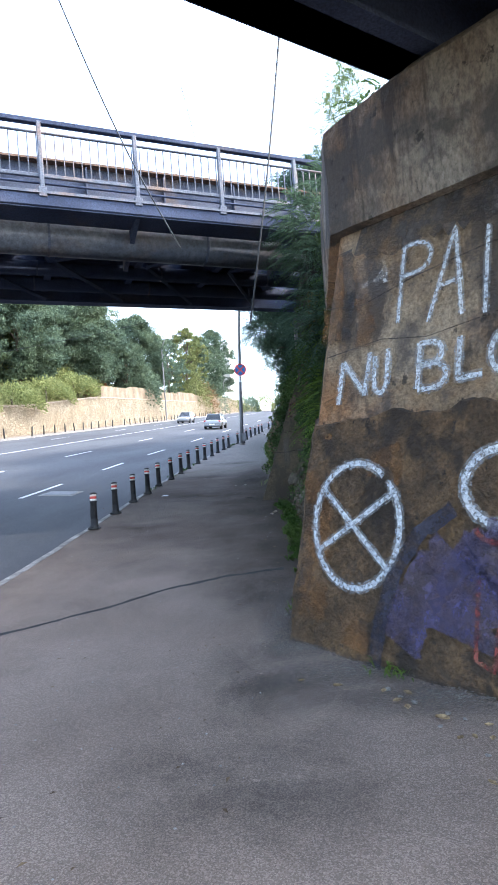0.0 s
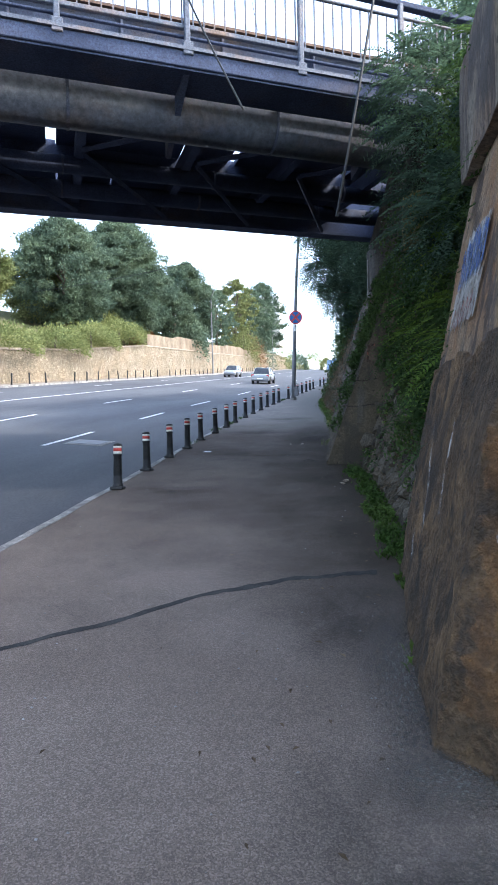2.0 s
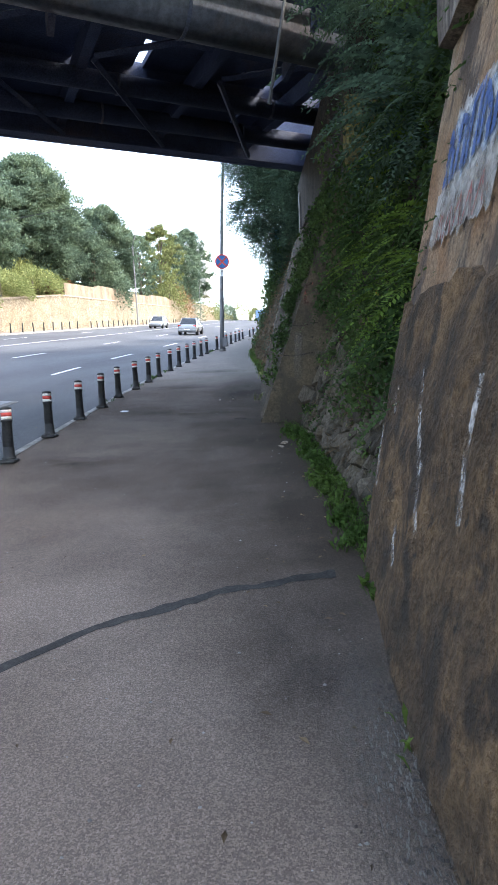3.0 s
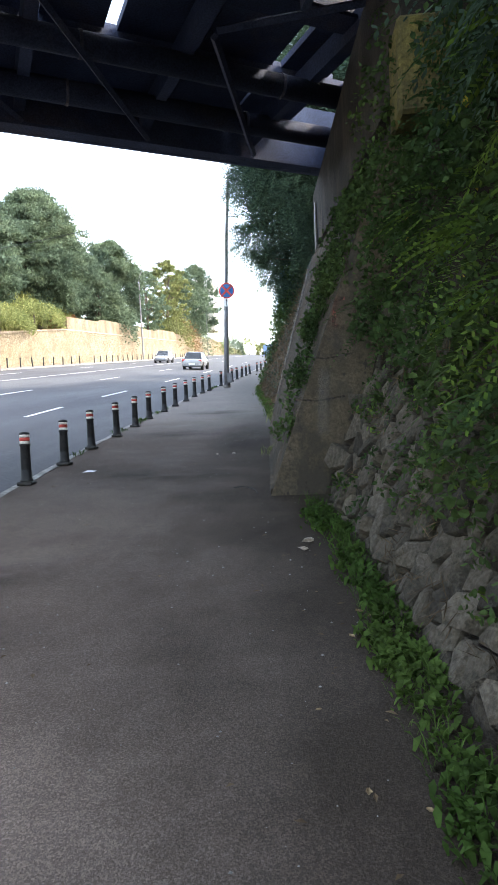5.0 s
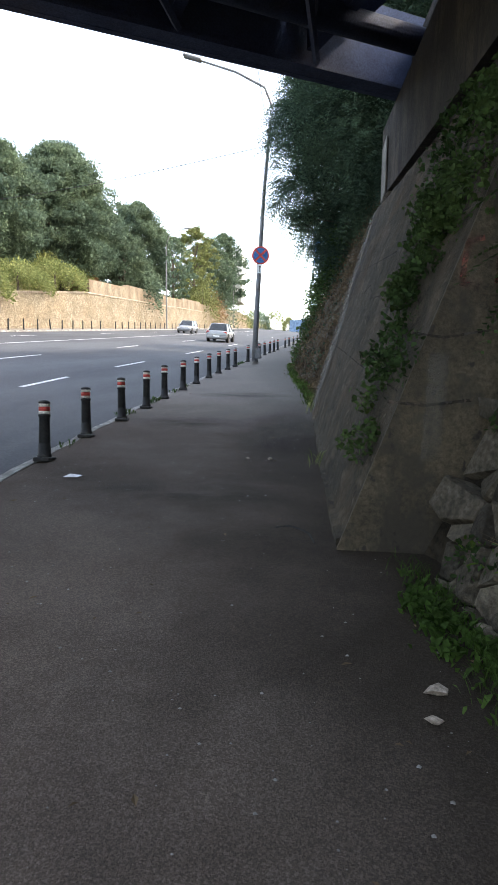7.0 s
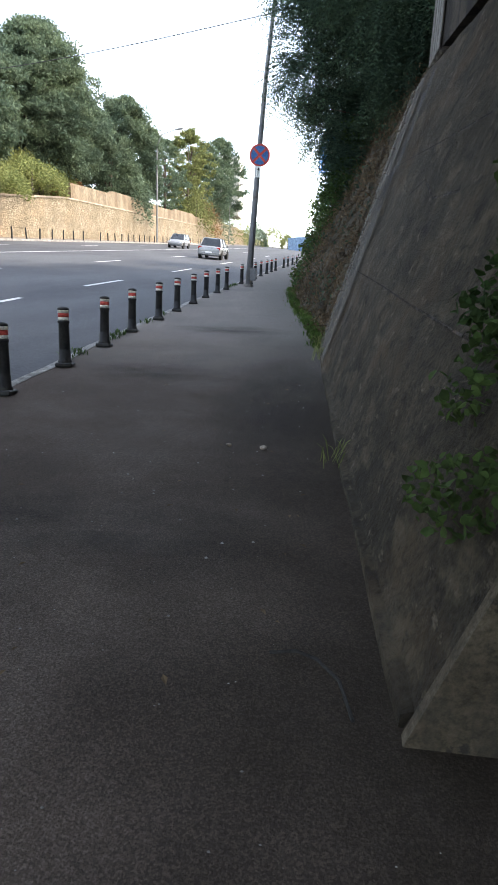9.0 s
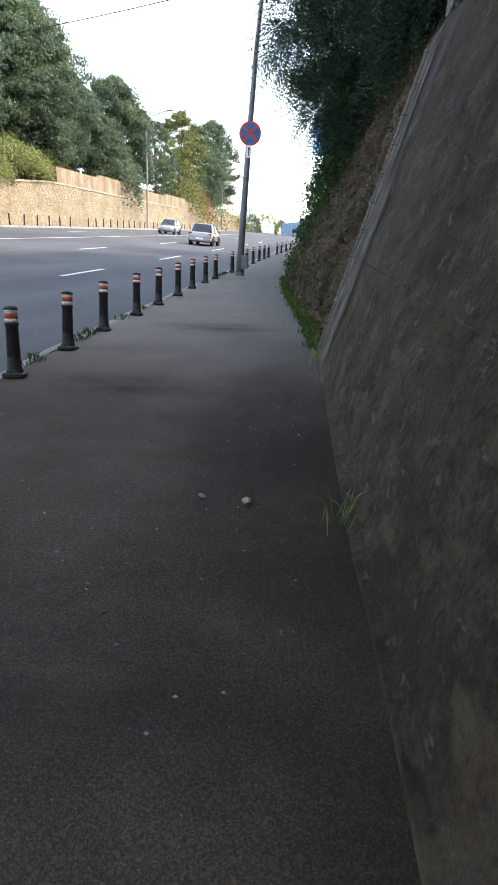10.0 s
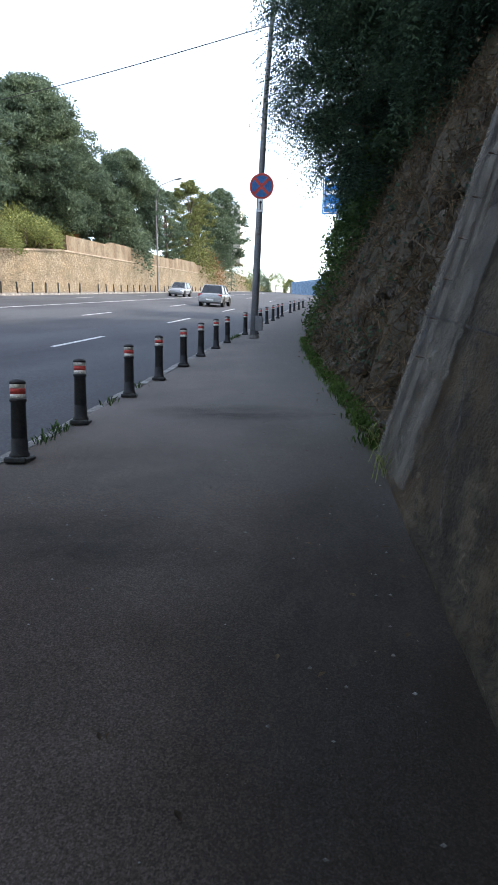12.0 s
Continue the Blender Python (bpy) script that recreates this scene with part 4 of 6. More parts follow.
for i in range(4):
    box_part("board_mark", (0.03, 0.1, 0.9), pose(4.185, -0.08 + 0.165 * i, 4.12, 0, 0, 4), M_CONC_PALE, wing, 0.01)
rows = []
for y in span(-6.34, 0.47, 0.5):
    x = float(np.interp(y, (-7.2, 1.15), (4.85, 4.25)))
    rows.append([Vector((x, y, ledge_z(y) - 0.05)), Vector((x, y, ledge_z(y) + 0.26)), Vector((9.0, y, ledge_z(y) + 0.26)), Vector((9.0, y, ledge_z(y) - 0.05))])
# Back of the slot coloured near black for the shade inside it.
ring_solid("recessed_joint", rows, M_TAR, wing)
box_part("end_pilaster", (0.5, 0.5, 0.82), pose(4.92, -7.02, 3.34), M_YELLOW_CONC, wing, 0.03, "concrete corner yellow with lichen")
# pale edge strip, pour joints and streaks
def wing_at(y, z, out=0.0):
    return Vector((wing_x(y, z) - out - 0.02, y, z))


ab_hold = ab1
ab1 = wing
# Pale edge strips; the wide bands also paint the brighter-lit far end.
for i, (y, w, z0, z1) in enumerate(((0.12, 0.72, 0.02, 3.4), (-0.5, 0.5, 0.05, 1.9), (0.38, 0.15, 0.05, 3.4), (0.02, 0.15, 0.3, 3.4), (-0.22, 0.1, 1.4, 3.2), (-0.55, 0.16, 0.1, 1.5))):
    face_stroke("washed_band", [(y, z0), (y + 0.03, (z0 + z1) / 2), (y + 0.05, z1)], w, M_PALE_WORN, fn=wing_at, out=0.014 + 0.001 * i, seed=180 + i)
for i, (y, w, z0, z1) in enumerate(((0.2, 0.07, 0.6, 3.4), (-0.55, 0.34, 1.3, 2.3), (-0.75, 0.3, 2.2, 3.3))):
    face_stroke("dark_run", [(y, z0), (y + 0.03, (z0 + z1) / 2), (y + 0.06, z1)], w, M_BLUE_STAIN, fn=wing_at, out=0.021 + 0.001 * i, seed=190 + i)
# grooves between the poured lifts, and snapped ties that stick out
for i, y in enumerate((0.22, -0.1)):
    face_stroke("groove", [(y, 0.05), (y + 0.03, 1.6), (y + 0.06, 3.4)], 0.022, M_SOOT, fn=wing_at, out=0.026, seed=310 + i)
for i in range(9):
    p = wing_at(0.12 - 0.02 * (i % 2), 0.9 + 0.29 * i)
    part("tie_stub", tube([p + Vector((0.02, 0, 0)), p + Vector((-0.05, -0.01, 0.012))], 0.006, 5), M_RUST, wing)
rows = []
for y in span(-6.3, 0.46, 0.25):
    x = wing_foot(y) + rough(1, y, 0, 2.5, 0.012)
    rows.append([Vector((x - 0.03, y, g(y) - 0.2)), Vector((x - 0.02, y, g(y) + 0.05)), Vector((x + 0.1, y, g(y) + 0.09)), Vector((x + 0.1, y, g(y) - 0.2))])
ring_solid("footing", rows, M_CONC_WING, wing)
face_stroke("crack", [(-3.9, 1.5), (-3.2, 1.56), (-2.6, 1.8), (-2.2, 1.75)], 0.02, M_SOOT, fn=wing_at, out=0.02, seed=89)
face_stroke("pour_joint", [(-6.3, 0.55), (-4, 0.78), (-1.5, 1.05), (1.0, 1.3)], 0.014, M_SOOT, fn=wing_at, out=0.02, seed=82)
face_stroke("pour_joint", [(-6.3, 1.75), (-4, 1.95), (-1.5, 2.2), (1.0, 2.45)], 0.014, M_SOOT, fn=wing_at, out=0.02, seed=83)
face_stroke("crack", [(-1.6, 0.1), (-1.35, 0.35), (-1.3, 0.6), (-1.05, 0.9)], 0.018, M_SOOT, fn=wing_at, out=0.02, seed=84)
ab1 = ab_hold


def wing_end(x, z, out=0.0):
    return Vector((x, -6.385 - out, z))


ab1 = wing
face_stroke("joint_crack", [(3.66, 0.48), (3.9, 0.46), (4.2, 0.5)], 0.02, M_SOOT, fn=wing_end, out=0.006, seed=101)
face_stroke("joint_crack", [(3.8, 0.93), (4.0, 0.9), (4.3, 0.95)], 0.016, M_SOOT, fn=wing_end, out=0.006, seed=102)
face_stroke("letter_stroke", [(4.22, 1.52), (4.12, 1.5), (4.09, 1.24), (4.2, 1.22)], 0.035, M_SPRAY_RED, fn=wing_end, out=0.006, seed=103)
face_stroke("letter_stroke", [(4.32, 1.5), (4.31, 1.24)], 0.035, M_SPRAY_RED, fn=wing_end, out=0.006, seed=104)
face_stroke("stain", [(3.95, 0.1), (3.98, 0.8)], 0.12, M_PALE_WORN, fn=wing_end, out=0.004, seed=105)
ab1 = ab_hold

# ---------- rubble wall and earth bank ----------
def bank_foot(y):
    return float(np.interp(y, (-12, -11, -9.5, -8, -7, -6.3), (4.56, 4.46, 4.32, 4.15, 4.0, 3.86)))


def bank_x(y, z):
    h = z - g(y)
    return bank_foot(y) + 0.42 * min(h, 1.2) + 0.2 * max(0, h - 1.2)


def bank(u, v):
    z = g(u) - 0.3 + v
    return (bank_x(u, z) + 0.1 + rough(u, z, 0, 1.7, 0.14), u, z)


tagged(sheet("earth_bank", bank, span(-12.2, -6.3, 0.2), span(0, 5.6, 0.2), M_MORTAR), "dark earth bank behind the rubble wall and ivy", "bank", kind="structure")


def slope_foot(y):
    return float(np.interp(y, (0.4, 2.7, 4.7, 7.75, 12.4, 20, 40, 120), (3.24, 3.05, 2.82, 2.45, 2.2, 2.1, 2.3, 4.0)))


def slope_x(y, z):
    return slope_foot(y) + 0.46 * (z - g(y))


def slope(u, v):
    z = g(u) - 0.3 + v
    return (slope_x(u, z) + rough(u, z, 2, 1.3, 0.22) + rough(u, z, 5, 4, 0.06), u, z)


tagged(sheet("earth_slope", slope, span(0.42, 16, 0.2) + span(17, 90, 2.0), span(0, 6.3, 0.3), M_EARTH), "steep bank of earth, rubble and dead creeper", "bank", kind="structure")
tagged(sheet("upper_bank", lambda u, v: (u, v, (g(v) + 5.9 if v > 0.5 else 3.4) + 0.05 * (u - 5.6) + rough(u, v, 0, 0.6, 0.2)), [5.6, 7, 9, 12, 20, 60], [-13, -9, -5, -1, 0.45, 0.7, 3] + span(6, 90, 4), M_GRASS), "grassy ground above the retaining walls", "bank", kind="structure")

# ---------- far retaining wall ----------
fw = thing("far_retaining_wall", "long cream rubble stone retaining wall with a peeling rendered parapet", "retaining wall", kind="structure")
WX = ROAD_L - 1.7


def wall_h(y):
    return float(np.interp(y, (-40, 10, 28, 44, 70, 110, 160), (2.2, 2.3, 2.6, 3.5, 3.3, 3.1, 2.6)))


def long_wall(name, y0, y1, zb, zt, thick, material, label="", proud=0.0):
    rows = []
    for y in span(y0, y1, 1.0):
        rows.append([Vector((WX + proud, y, zb(y))), Vector((WX + proud - 0.03, y, zt(y))), Vector((WX - thick, y, zt(y))), Vector((WX - thick, y, zb(y)))])
    return ring_solid(name, rows, material, fw, label)


base = lambda y: road_z(WX, y)
long_wall("stone_face", -40, 165, lambda y: base(y) - 0.4, lambda y: base(y) + wall_h(y), 0.8, M_MASONRY, "cream rubble masonry")
long_wall("coping", -40, 165, lambda y: base(y) + wall_h(y), lambda y: base(y) + wall_h(y) + 0.14, 0.9, M_COPING, "dark stone coping", 0.06)
long_wall("rendered_parapet", 45.5, 165, lambda y: base(y) + wall_h(y) + 0.14, lambda y: base(y) + wall_h(y) + 0.14 + (1.3 if int(y / 14) % 2 else 1.6), 0.5, M_RENDER, "peeling cream render", -0.1)

# ---------- plants ----------
def leaf_cloud(name, centres, size, material, parent=None, up=0.5, aspect=0.5, label="", seed=1, oval=False):
    """Many small bent leaves, one pair of triangles each, at the given places."""
    rng = np.random.default_rng(seed)
    c = np.asarray(centres, float)
    n = len(c)
    d = rng.normal(size=(n, 3))
    d[:, 2] -= 0.35
    d /= np.linalg.norm(d, axis=1)[:, None]
    nrm = rng.normal(size=(n, 3))
    nrm[:, 2] += up * 2
    w = np.cross(d, nrm)
    w /= np.linalg.norm(w, axis=1)[:, None] + 1e-9
    s = size * rng.uniform(0.6, 1.3, (n, 1))
    if oval:
        # a folded pointed oval: two quads that meet at the midrib
        up_v = np.cross(w, d)
        a, e = w * s * aspect * 0.5, up_v * s * 0.1
        v = np.stack([c - d * s * 0.5, c - d * s * 0.2 + a + e, c + d * s * 0.15 + a * 0.85 + e, c + d * s * 0.55, c + d * s * 0.15 - a * 0.85 + e, c - d * s * 0.2 - a + e], 1).reshape(-1, 3)
        k = np.arange(n)[:, None] * 6
        f = np.concatenate([k + np.array([0, 1, 2, 3]), k + np.array([3, 4, 5, 0])])
    else:
        v = np.stack([c - d * s * 0.5, c + w * s * aspect * 0.5, c + d * s * 0.5, c - w * s * aspect * 0.5], 1).reshape(-1, 3)
        f = np.arange(4 * n).reshape(-1, 4)
    me = bpy.data.meshes.new(name)
    me.from_pydata(v.tolist(), [], f.tolist())
    me.materials.append(material)
    ob = new(name, me)
    if parent is not None:
        ob.parent = parent
    if label:
        ob["label"] = label
    return ob


def fronds(name, origins, dirs, length, pairs, leaf, material, parent=None, seed=1, label=""):
    """Feathered leaves: leaflets in pairs along a drooping stalk."""
    rng = np.random.default_rng(seed)
    o, d = np.asarray(origins, float), np.asarray(dirs, float)
    d = d / (np.linalg.norm(d, axis=1)[:, None] + 1e-9)
    side = np.cross(d, np.array([0, 0, 1.0]) + rng.normal(0, 0.25, d.shape))
    side /= np.linalg.norm(side, axis=1)[:, None] + 1e-9
    L = length * rng.uniform(0.7, 1.25, (len(o), 1))
    quads = []
    for k in range(pairs):
        t = (k + 1) / pairs
        p = o + d * L * t + np.array([0, 0, -0.45]) * L * t * t
        for sg in (-1, 1):
            ax = side * sg + d * 0.45 + np.array([0, 0, -0.25])
            ax = ax / np.linalg.norm(ax, axis=1)[:, None]
            ls = leaf * (1 - 0.35 * t) * rng.uniform(0.8, 1.2, (len(o), 1))
            w = d * ls * 0.24
            quads.append(np.stack([p, p + ax * ls * 0.5 + w, p + ax * ls, p + ax * ls * 0.5 - w], 1))
    v = np.concatenate(quads).reshape(-1, 3)
    me = bpy.data.meshes.new(name)
    me.from_pydata(v.tolist(), [], np.arange(len(v)).reshape(-1, 4).tolist())
    me.materials.append(material)
    ob = new(name, me)
    if parent is not None:
        ob.parent = parent
    if label:
        ob["label"] = label
    return ob


def clump_points(clumps, per, seed, flat=0.75, soft=False):
    """Points in the shells of clumps (x, y, z, radius)."""
    rng = np.random.default_rng(seed)
    out, outd = [], []
    for x, y, z, r in clumps:
        n = max(8, int(per * r * r))
        d = rng.normal(size=(n, 3))
        d /= np.linalg.norm(d, axis=1)[:, None]
        rad = r * (rng.uniform(0.3, 1.4, (n, 1)) if soft else rng.uniform(0.55, 1.08, (n, 1)) ** 0.6)
        out.append(np.array([x, y, z]) + d * rad * np.array([1, 1, flat]))
        outd.append(d + np.array([0, 0, -0.2]))
    return np.concatenate(out), np.concatenate(outd)


def tree(name, label, base_p, top, spread, clump_n, leaf_material, per, leaf, seed, crown_low=0.35, trunk_r=0.2, feathered=False, lean=(0, 0), clump_r=(0.16, 0.34), flat=0.75, edge=None):
    """A tapered trunk with limbs and a crown of clumps."""
    rng = np.random.default_rng(seed)
    b = Vector(base_p)
    h = top - b.z
    tr = thing(name, label, "tree", Matrix.Translation(b))
    ax = Vector((lean[0], lean[1], 0))
    part("trunk", tube([Vector((0, 0, -0.4)), ax * 0.2 + Vector((0, 0, h * 0.25)), ax * 0.5 + Vector((0.1, 0, h * 0.55)), ax + Vector((0, 0.1, h * 0.85))], [trunk_r, trunk_r * 0.8, trunk_r * 0.5, trunk_r * 0.15], 9), M_BARK, tr, smooth=True)
    clumps = []
    for i in range(clump_n):
        u = rng.uniform(crown_low, 1.0)
        prof = math.sin(math.pi * min(1, (u - crown_low) / (1 - crown_low) * 0.86 + 0.12)) ** 0.7
        a = rng.uniform(0, 2 * math.pi)
        rr = spread * prof * rng.uniform(0.35, 1.0)
        cx, cy, cz, cr = ax.x * u + rr * math.cos(a), ax.y * u + rr * math.sin(a), h * u, spread * rng.uniform(*clump_r)
        if edge:
            cx = max(cx, edge(b.y + cy, b.z + cz) - b.x + 0.5 * cr + 0.45 + 0.6 * rng.random() ** 2)
        clumps.append((cx, cy, cz, cr))
    for i in range(0, clump_n, max(1, clump_n // 9)):
        x, y, z, r = clumps[i]
        z0 = z * 0.62
        part("limb", tube([Vector((ax.x * 0.4, ax.y * 0.4, z0)), Vector((x * 0.55, y * 0.55, z * 0.86)), Vector((x, y, z))], [trunk_r * 0.4, trunk_r * 0.22, trunk_r * 0.06], 6), M_BARK, tr)
    pts, ds = clump_points(clumps, per, seed, flat, not feathered)
    if feathered:
        fronds("crown", pts, ds, leaf * 4.5, 7, leaf * 0.8, leaf_material, tr, seed)
        inner, _ = clump_points([(x, y, z, r * 0.75) for x, y, z, r in clumps], per * 0.55, seed + 500, flat)
        leaf_cloud("inner_foliage", inner, 0.17, leaf_material, tr, seed=seed, aspect=0.3)
    else:
        leaf_cloud("crown", pts, leaf, leaf_material, tr, seed=seed, aspect=0.36)
    return tr


# ivy and creeper over the bank beside the rubble wall
rng = np.random.default_rng(11)
cl = []
for i in range(210):
    y = rng.uniform(-11.9, -6.3)
    z = g(y) + rng.uniform(1.0, 5.6) if rng.random() < 0.72 else g(y) + rng.uniform(0.7, 1.9)
    if z - g(y) < 0.75 + 0.4 * max(0, y + 9.6) and rng.random() < 0.95:
        continue
    cl.append((bank_x(y, z) - 0.02 - (0.25 if z > 3 and y < -7.5 else 0.0) * rng.random(), y, z, rng.uniform(0.22, 0.42)))
pts, ds = clump_points(cl, 1100, 3)
ivy = thing("climbing_ivy", "dense dark green ivy and creeper hanging over the bank", "creeper")
leaf_cloud("ivy_leaves", pts, 0.062, M_LEAF_IVY, ivy, seed=4, aspect=0.75, oval=True)
sel = rng.random(len(pts)) < 0.05
fronds("ivy_fronds", pts[sel], ds[sel] + np.array([-0.5, -0.1, -0.2]), 0.34, 10, 0.07, M_LEAF_IVY, ivy, 5)
yel = rng.random(len(pts)) < 0.004
leaf_cloud("yellow_leaves", pts[yel], 0.08, M_LEAF_YELLOW, ivy, seed=6, aspect=0.6)
fc = [(bank_x(y, g(y) + h) - 0.12, y, g(y) + h, 0.3) for y, h in ((-9.9, 1.7), (-10.4, 2.2), (-9.3, 2.0), (-10.9, 1.8), (-8.3, 2.5), (-9.6, 2.9))]
p2, d2 = clump_points(fc, 260, 8)
fronds("fresh_fronds", p2, d2 + np.array([-0.7, 0, -0.3]), 0.38, 11, 0.075, M_LEAF_FRESH, ivy, 9)
# branches that hang by the end of the railing
hc = [(x + 0.42, y, z, r) for x, y, z, r in ((4.5, -8.6, 4.6, 0.42), (4.25, -9.0, 4.15, 0.4), (4.4, -9.4, 3.5, 0.45), (4.5, -9.6, 2.8, 0.45), (4.7, -8.5, 5.2, 0.4), (4.5, -10.2, 2.3, 0.45), (4.1, -8.8, 4.75, 0.25))]
p3, d3 = clump_points(hc, 560, 12)
fronds("hanging_fronds", p3, d3 + np.array([-0.6, -0.2, -0.1]), 0.4, 10, 0.075, M_LEAF_DARK, ivy, 13)
# ivy strip up the end of the wing wall
cl = []
for i in range(150):
    z = 0.0 + 3.1 * rng.random() ** 0.8
    lim = float(np.interp(z, (0.0, 0.5, 1.0, 1.7, 2.3, 3.1), (-5.95, -5.6, -5.3, -4.9, -4.6, -4.7)))
    y = -6.28 + (lim + 6.28) * rng.random() ** 1.2
    if noise.noise(Vector((y * 1.6, z * 1.1, 3.0))) < -0.25:
        continue
    cl.append((wing_x(y, z) - 0.05 + 0.05 * rng.random(), y, z, rng.uniform(0.1, 0.24)))
pts, ds = clump_points(cl, 2300, 14)
ivy2 = thing("wall_creeper", "strip of dark creeper climbing the wing wall", "creeper")
leaf_cloud("creeper_leaves", pts, 0.045, M_LEAF_IVY, ivy2, seed=15, aspect=0.8, oval=True)
cl = [(4.55 + 0.5 * rng.random(), -6.75 - 0.3 * rng.random(), g(-6.5) + 1.9 + 2.2 * rng.random(), 0.3) for i in range(26)]
pts, ds = clump_points(cl, 1100, 16)
leaf_cloud("creeper_leaves", pts, 0.055, M_LEAF_IVY, ivy2, seed=17, aspect=0.75, oval=True)

# dead creeper, stems and ivy on the slope beyond the wing wall
st = []
for i in range(4200):
    y = 0.55 + 14 * rng.random() ** 1.3
    z = g(y) + 0.1 + 4.6 * rng.random()
    st.append((slope_x(y, z) - 0.06 - 0.1 * rng.random(), y, z))
dead = thing("dead_creeper", "brown dead creeper and twigs over the bank", "creeper", kind="stuff")
leaf_cloud("dead_stems", st, 0.5, M_DRY, dead, seed=18, aspect=0.035)
leaf_cloud("dead_leaves", [(x, y, z) for x, y, z in st for k in range(2)] + RNG.normal(0, 0.16, (len(st) * 2, 3)), 0.05, M_DRY, dead, seed=19, aspect=0.6)
gl = [(slope_x(y, z) - 0.05, y, z, rng.uniform(0.15, 0.35)) for y, z in ((1 + 13 * rng.random(), 0) for i in range(130)) for z in (g(y) + 0.3 + 4.4 * rng.random(),)]
pts, ds = clump_points(gl, 260, 20)
leaf_cloud("sparse_ivy", pts, 0.07, M_LEAF_DARK, dead, seed=21, aspect=0.7)
cl = [(slope_foot(y) + 0.35 * rng.random() + 0.28 * h, y, g(y) + h, rng.uniform(0.3, 0.6)) for y, h in ((8.5 + 9 * rng.random(), 0.3 + 4.6 * rng.random()) for i in range(150))]
pts, ds = clump_points(cl, 480, 22)
bush = thing("ivy_bush", "dark ivy bush bulging over the footway edge", "bush")
leaf_cloud("bush_leaves", pts, 0.09, M_LEAF_IVY, bush, seed=23, aspect=0.75)

# trees above the footway, whose boughs reach out to a ragged line over the path
def bough_edge(y, z):
    k = (y + 5.0) / 15.0
    return 2.5 + (float(np.interp(1 + (z - 1) / k, (2, 3.8, 4.5, 4.95, 5.5, 6.3, 8, 13), (2.8, 3.0, 2.9, 2.2, 1.6, 1.4, 1.4, 1.3))) - 2.5) * k


tree("acacia_tree", "dark feathery tree that overhangs the footway", (5.7, 10.6, g(11) + 4.4), 12.4, 4.8, 280, M_LEAF_DARK, 250, 0.14, 31, -0.2, 0.2, True, (-0.9, -0.4), (0.08, 0.2), 0.5, bough_edge)
tree("acacia_tree", "dark feathery tree leaning out over the bank", (6.4, 6.0, g(6) + 4.6), 13.0, 3.8, 210, M_LEAF_DARK, 230, 0.14, 32, 0.0, 0.2, True, (-0.8, 1.0), (0.09, 0.22), 0.5, bough_edge)
tree("acacia_tree", "dark feathery tree behind the bank", (7.4, 17.0, g(17) + 4.5), 13.0, 3.8, 170, M_LEAF_DARK, 230, 0.15, 33, -0.3, 0.2, True, (-1.2, 0), (0.1, 0.24), 0.5, bough_edge)
tree("acacia_tree", "dark leafy tree farther along the bank", (7.8, 26.0, g(26) + 4.0), 14.0, 3.8, 60, M_LEAF_DARK, 110, 0.2, 37, -0.05, 0.2, True, (-1.2, 0))
tree("acacia_tree", "dark feathery tree above the wing wall", (8.4, 2.0, 5.0), 11.5, 3.2, 70, M_LEAF_DARK, 130, 0.2, 38, 0.12, 0.2, True, (-0.8, 0.6))
tree("young_tree", "slim light green tree above the abutment", (6.7, 2.0, 4.6), 14.2, 1.25, 60, M_LEAF_PALE, 420, 0.1, 34, 0.5, 0.09, True, clump_r=(0.12, 0.3), flat=0.6)

# far side trees and hedge
def far_z(x, y):
    return ground_z(x, y)


for i, (x, y, top, sp, lm, n) in enumerate(((-26, 38, 20.5, 5.5, M_LEAF_FAR, 60), (-25, 50, 24.0, 6.5, M_LEAF_FAR, 90), (-27, 60, 23.0, 5.5, M_LEAF_FAR, 60), (-23.5, 71, 24.0, 5.5, M_LEAF_FAR, 70), (-23, 64, 18.5, 3.5, M_LEAF_FAR, 40), (-30, 42, 19, 5.5, M_LEAF_OLIVE, 50),
                                             (-31, 28, 17, 5, M_LEAF_OLIVE, 50), (-25, 97, 25.5, 4.5, M_LEAF_FAR, 36), (-23.5, 108, 30.0, 5.5, M_LEAF_OLIVE, 60), (-23, 122, 30.5, 6.5, M_LEAF_FAR, 60), (-23, 140, 36, 7, M_LEAF_FAR, 60), (-36, 70, 24, 6, M_LEAF_FAR, 40), (-27, 18, 14, 4, M_LEAF_OLIVE, 40), (-34, 14, 15, 5, M_LEAF_FAR, 40))):
    tree("park_tree", "broad leafy tree on the slope above the far wall", (x, y, far_z(x, y)), top, sp, n * (9 if i < 7 else 5), lm, 300 if i < 7 else 130, 0.36 if i < 7 else 0.55, 40 + i, 0.12, 0.3, clump_r=(0.06, 0.16), flat=0.62)


def shrub(label, x, y, z, rx, rz, material, seed, leaf=0.28, n=2600, droop=0.0):
    rng = np.random.default_rng(seed)
    d = rng.normal(size=(n, 3))
    d /= np.linalg.norm(d, axis=1)[:, None]
    d[:, 2] = np.abs(d[:, 2]) - droop * rng.random(n)
    lump = 1 + 0.07 * np.sin(5 * d[:, 0] + seed) * np.cos(4 * d[:, 1])
    p = np.array([x, y, z]) + d * (rng.uniform(0.75, 1.05, (n, 1))) * lump[:, None] * np.array([rx * 0.7, rx, rz])
    sh = thing("shrub", label, "shrub", group="shrubs on the far slope")
    part("stem", tube([(x, y, z - 0.6), (x, y, z + 0.2), (x + 0.05, y, z + rz * 0.6)], [0.12, 0.1, 0.04], 6), M_BARK, sh)
    leaf_cloud("foliage", p, leaf, material, sh, seed=seed, up=0.9)


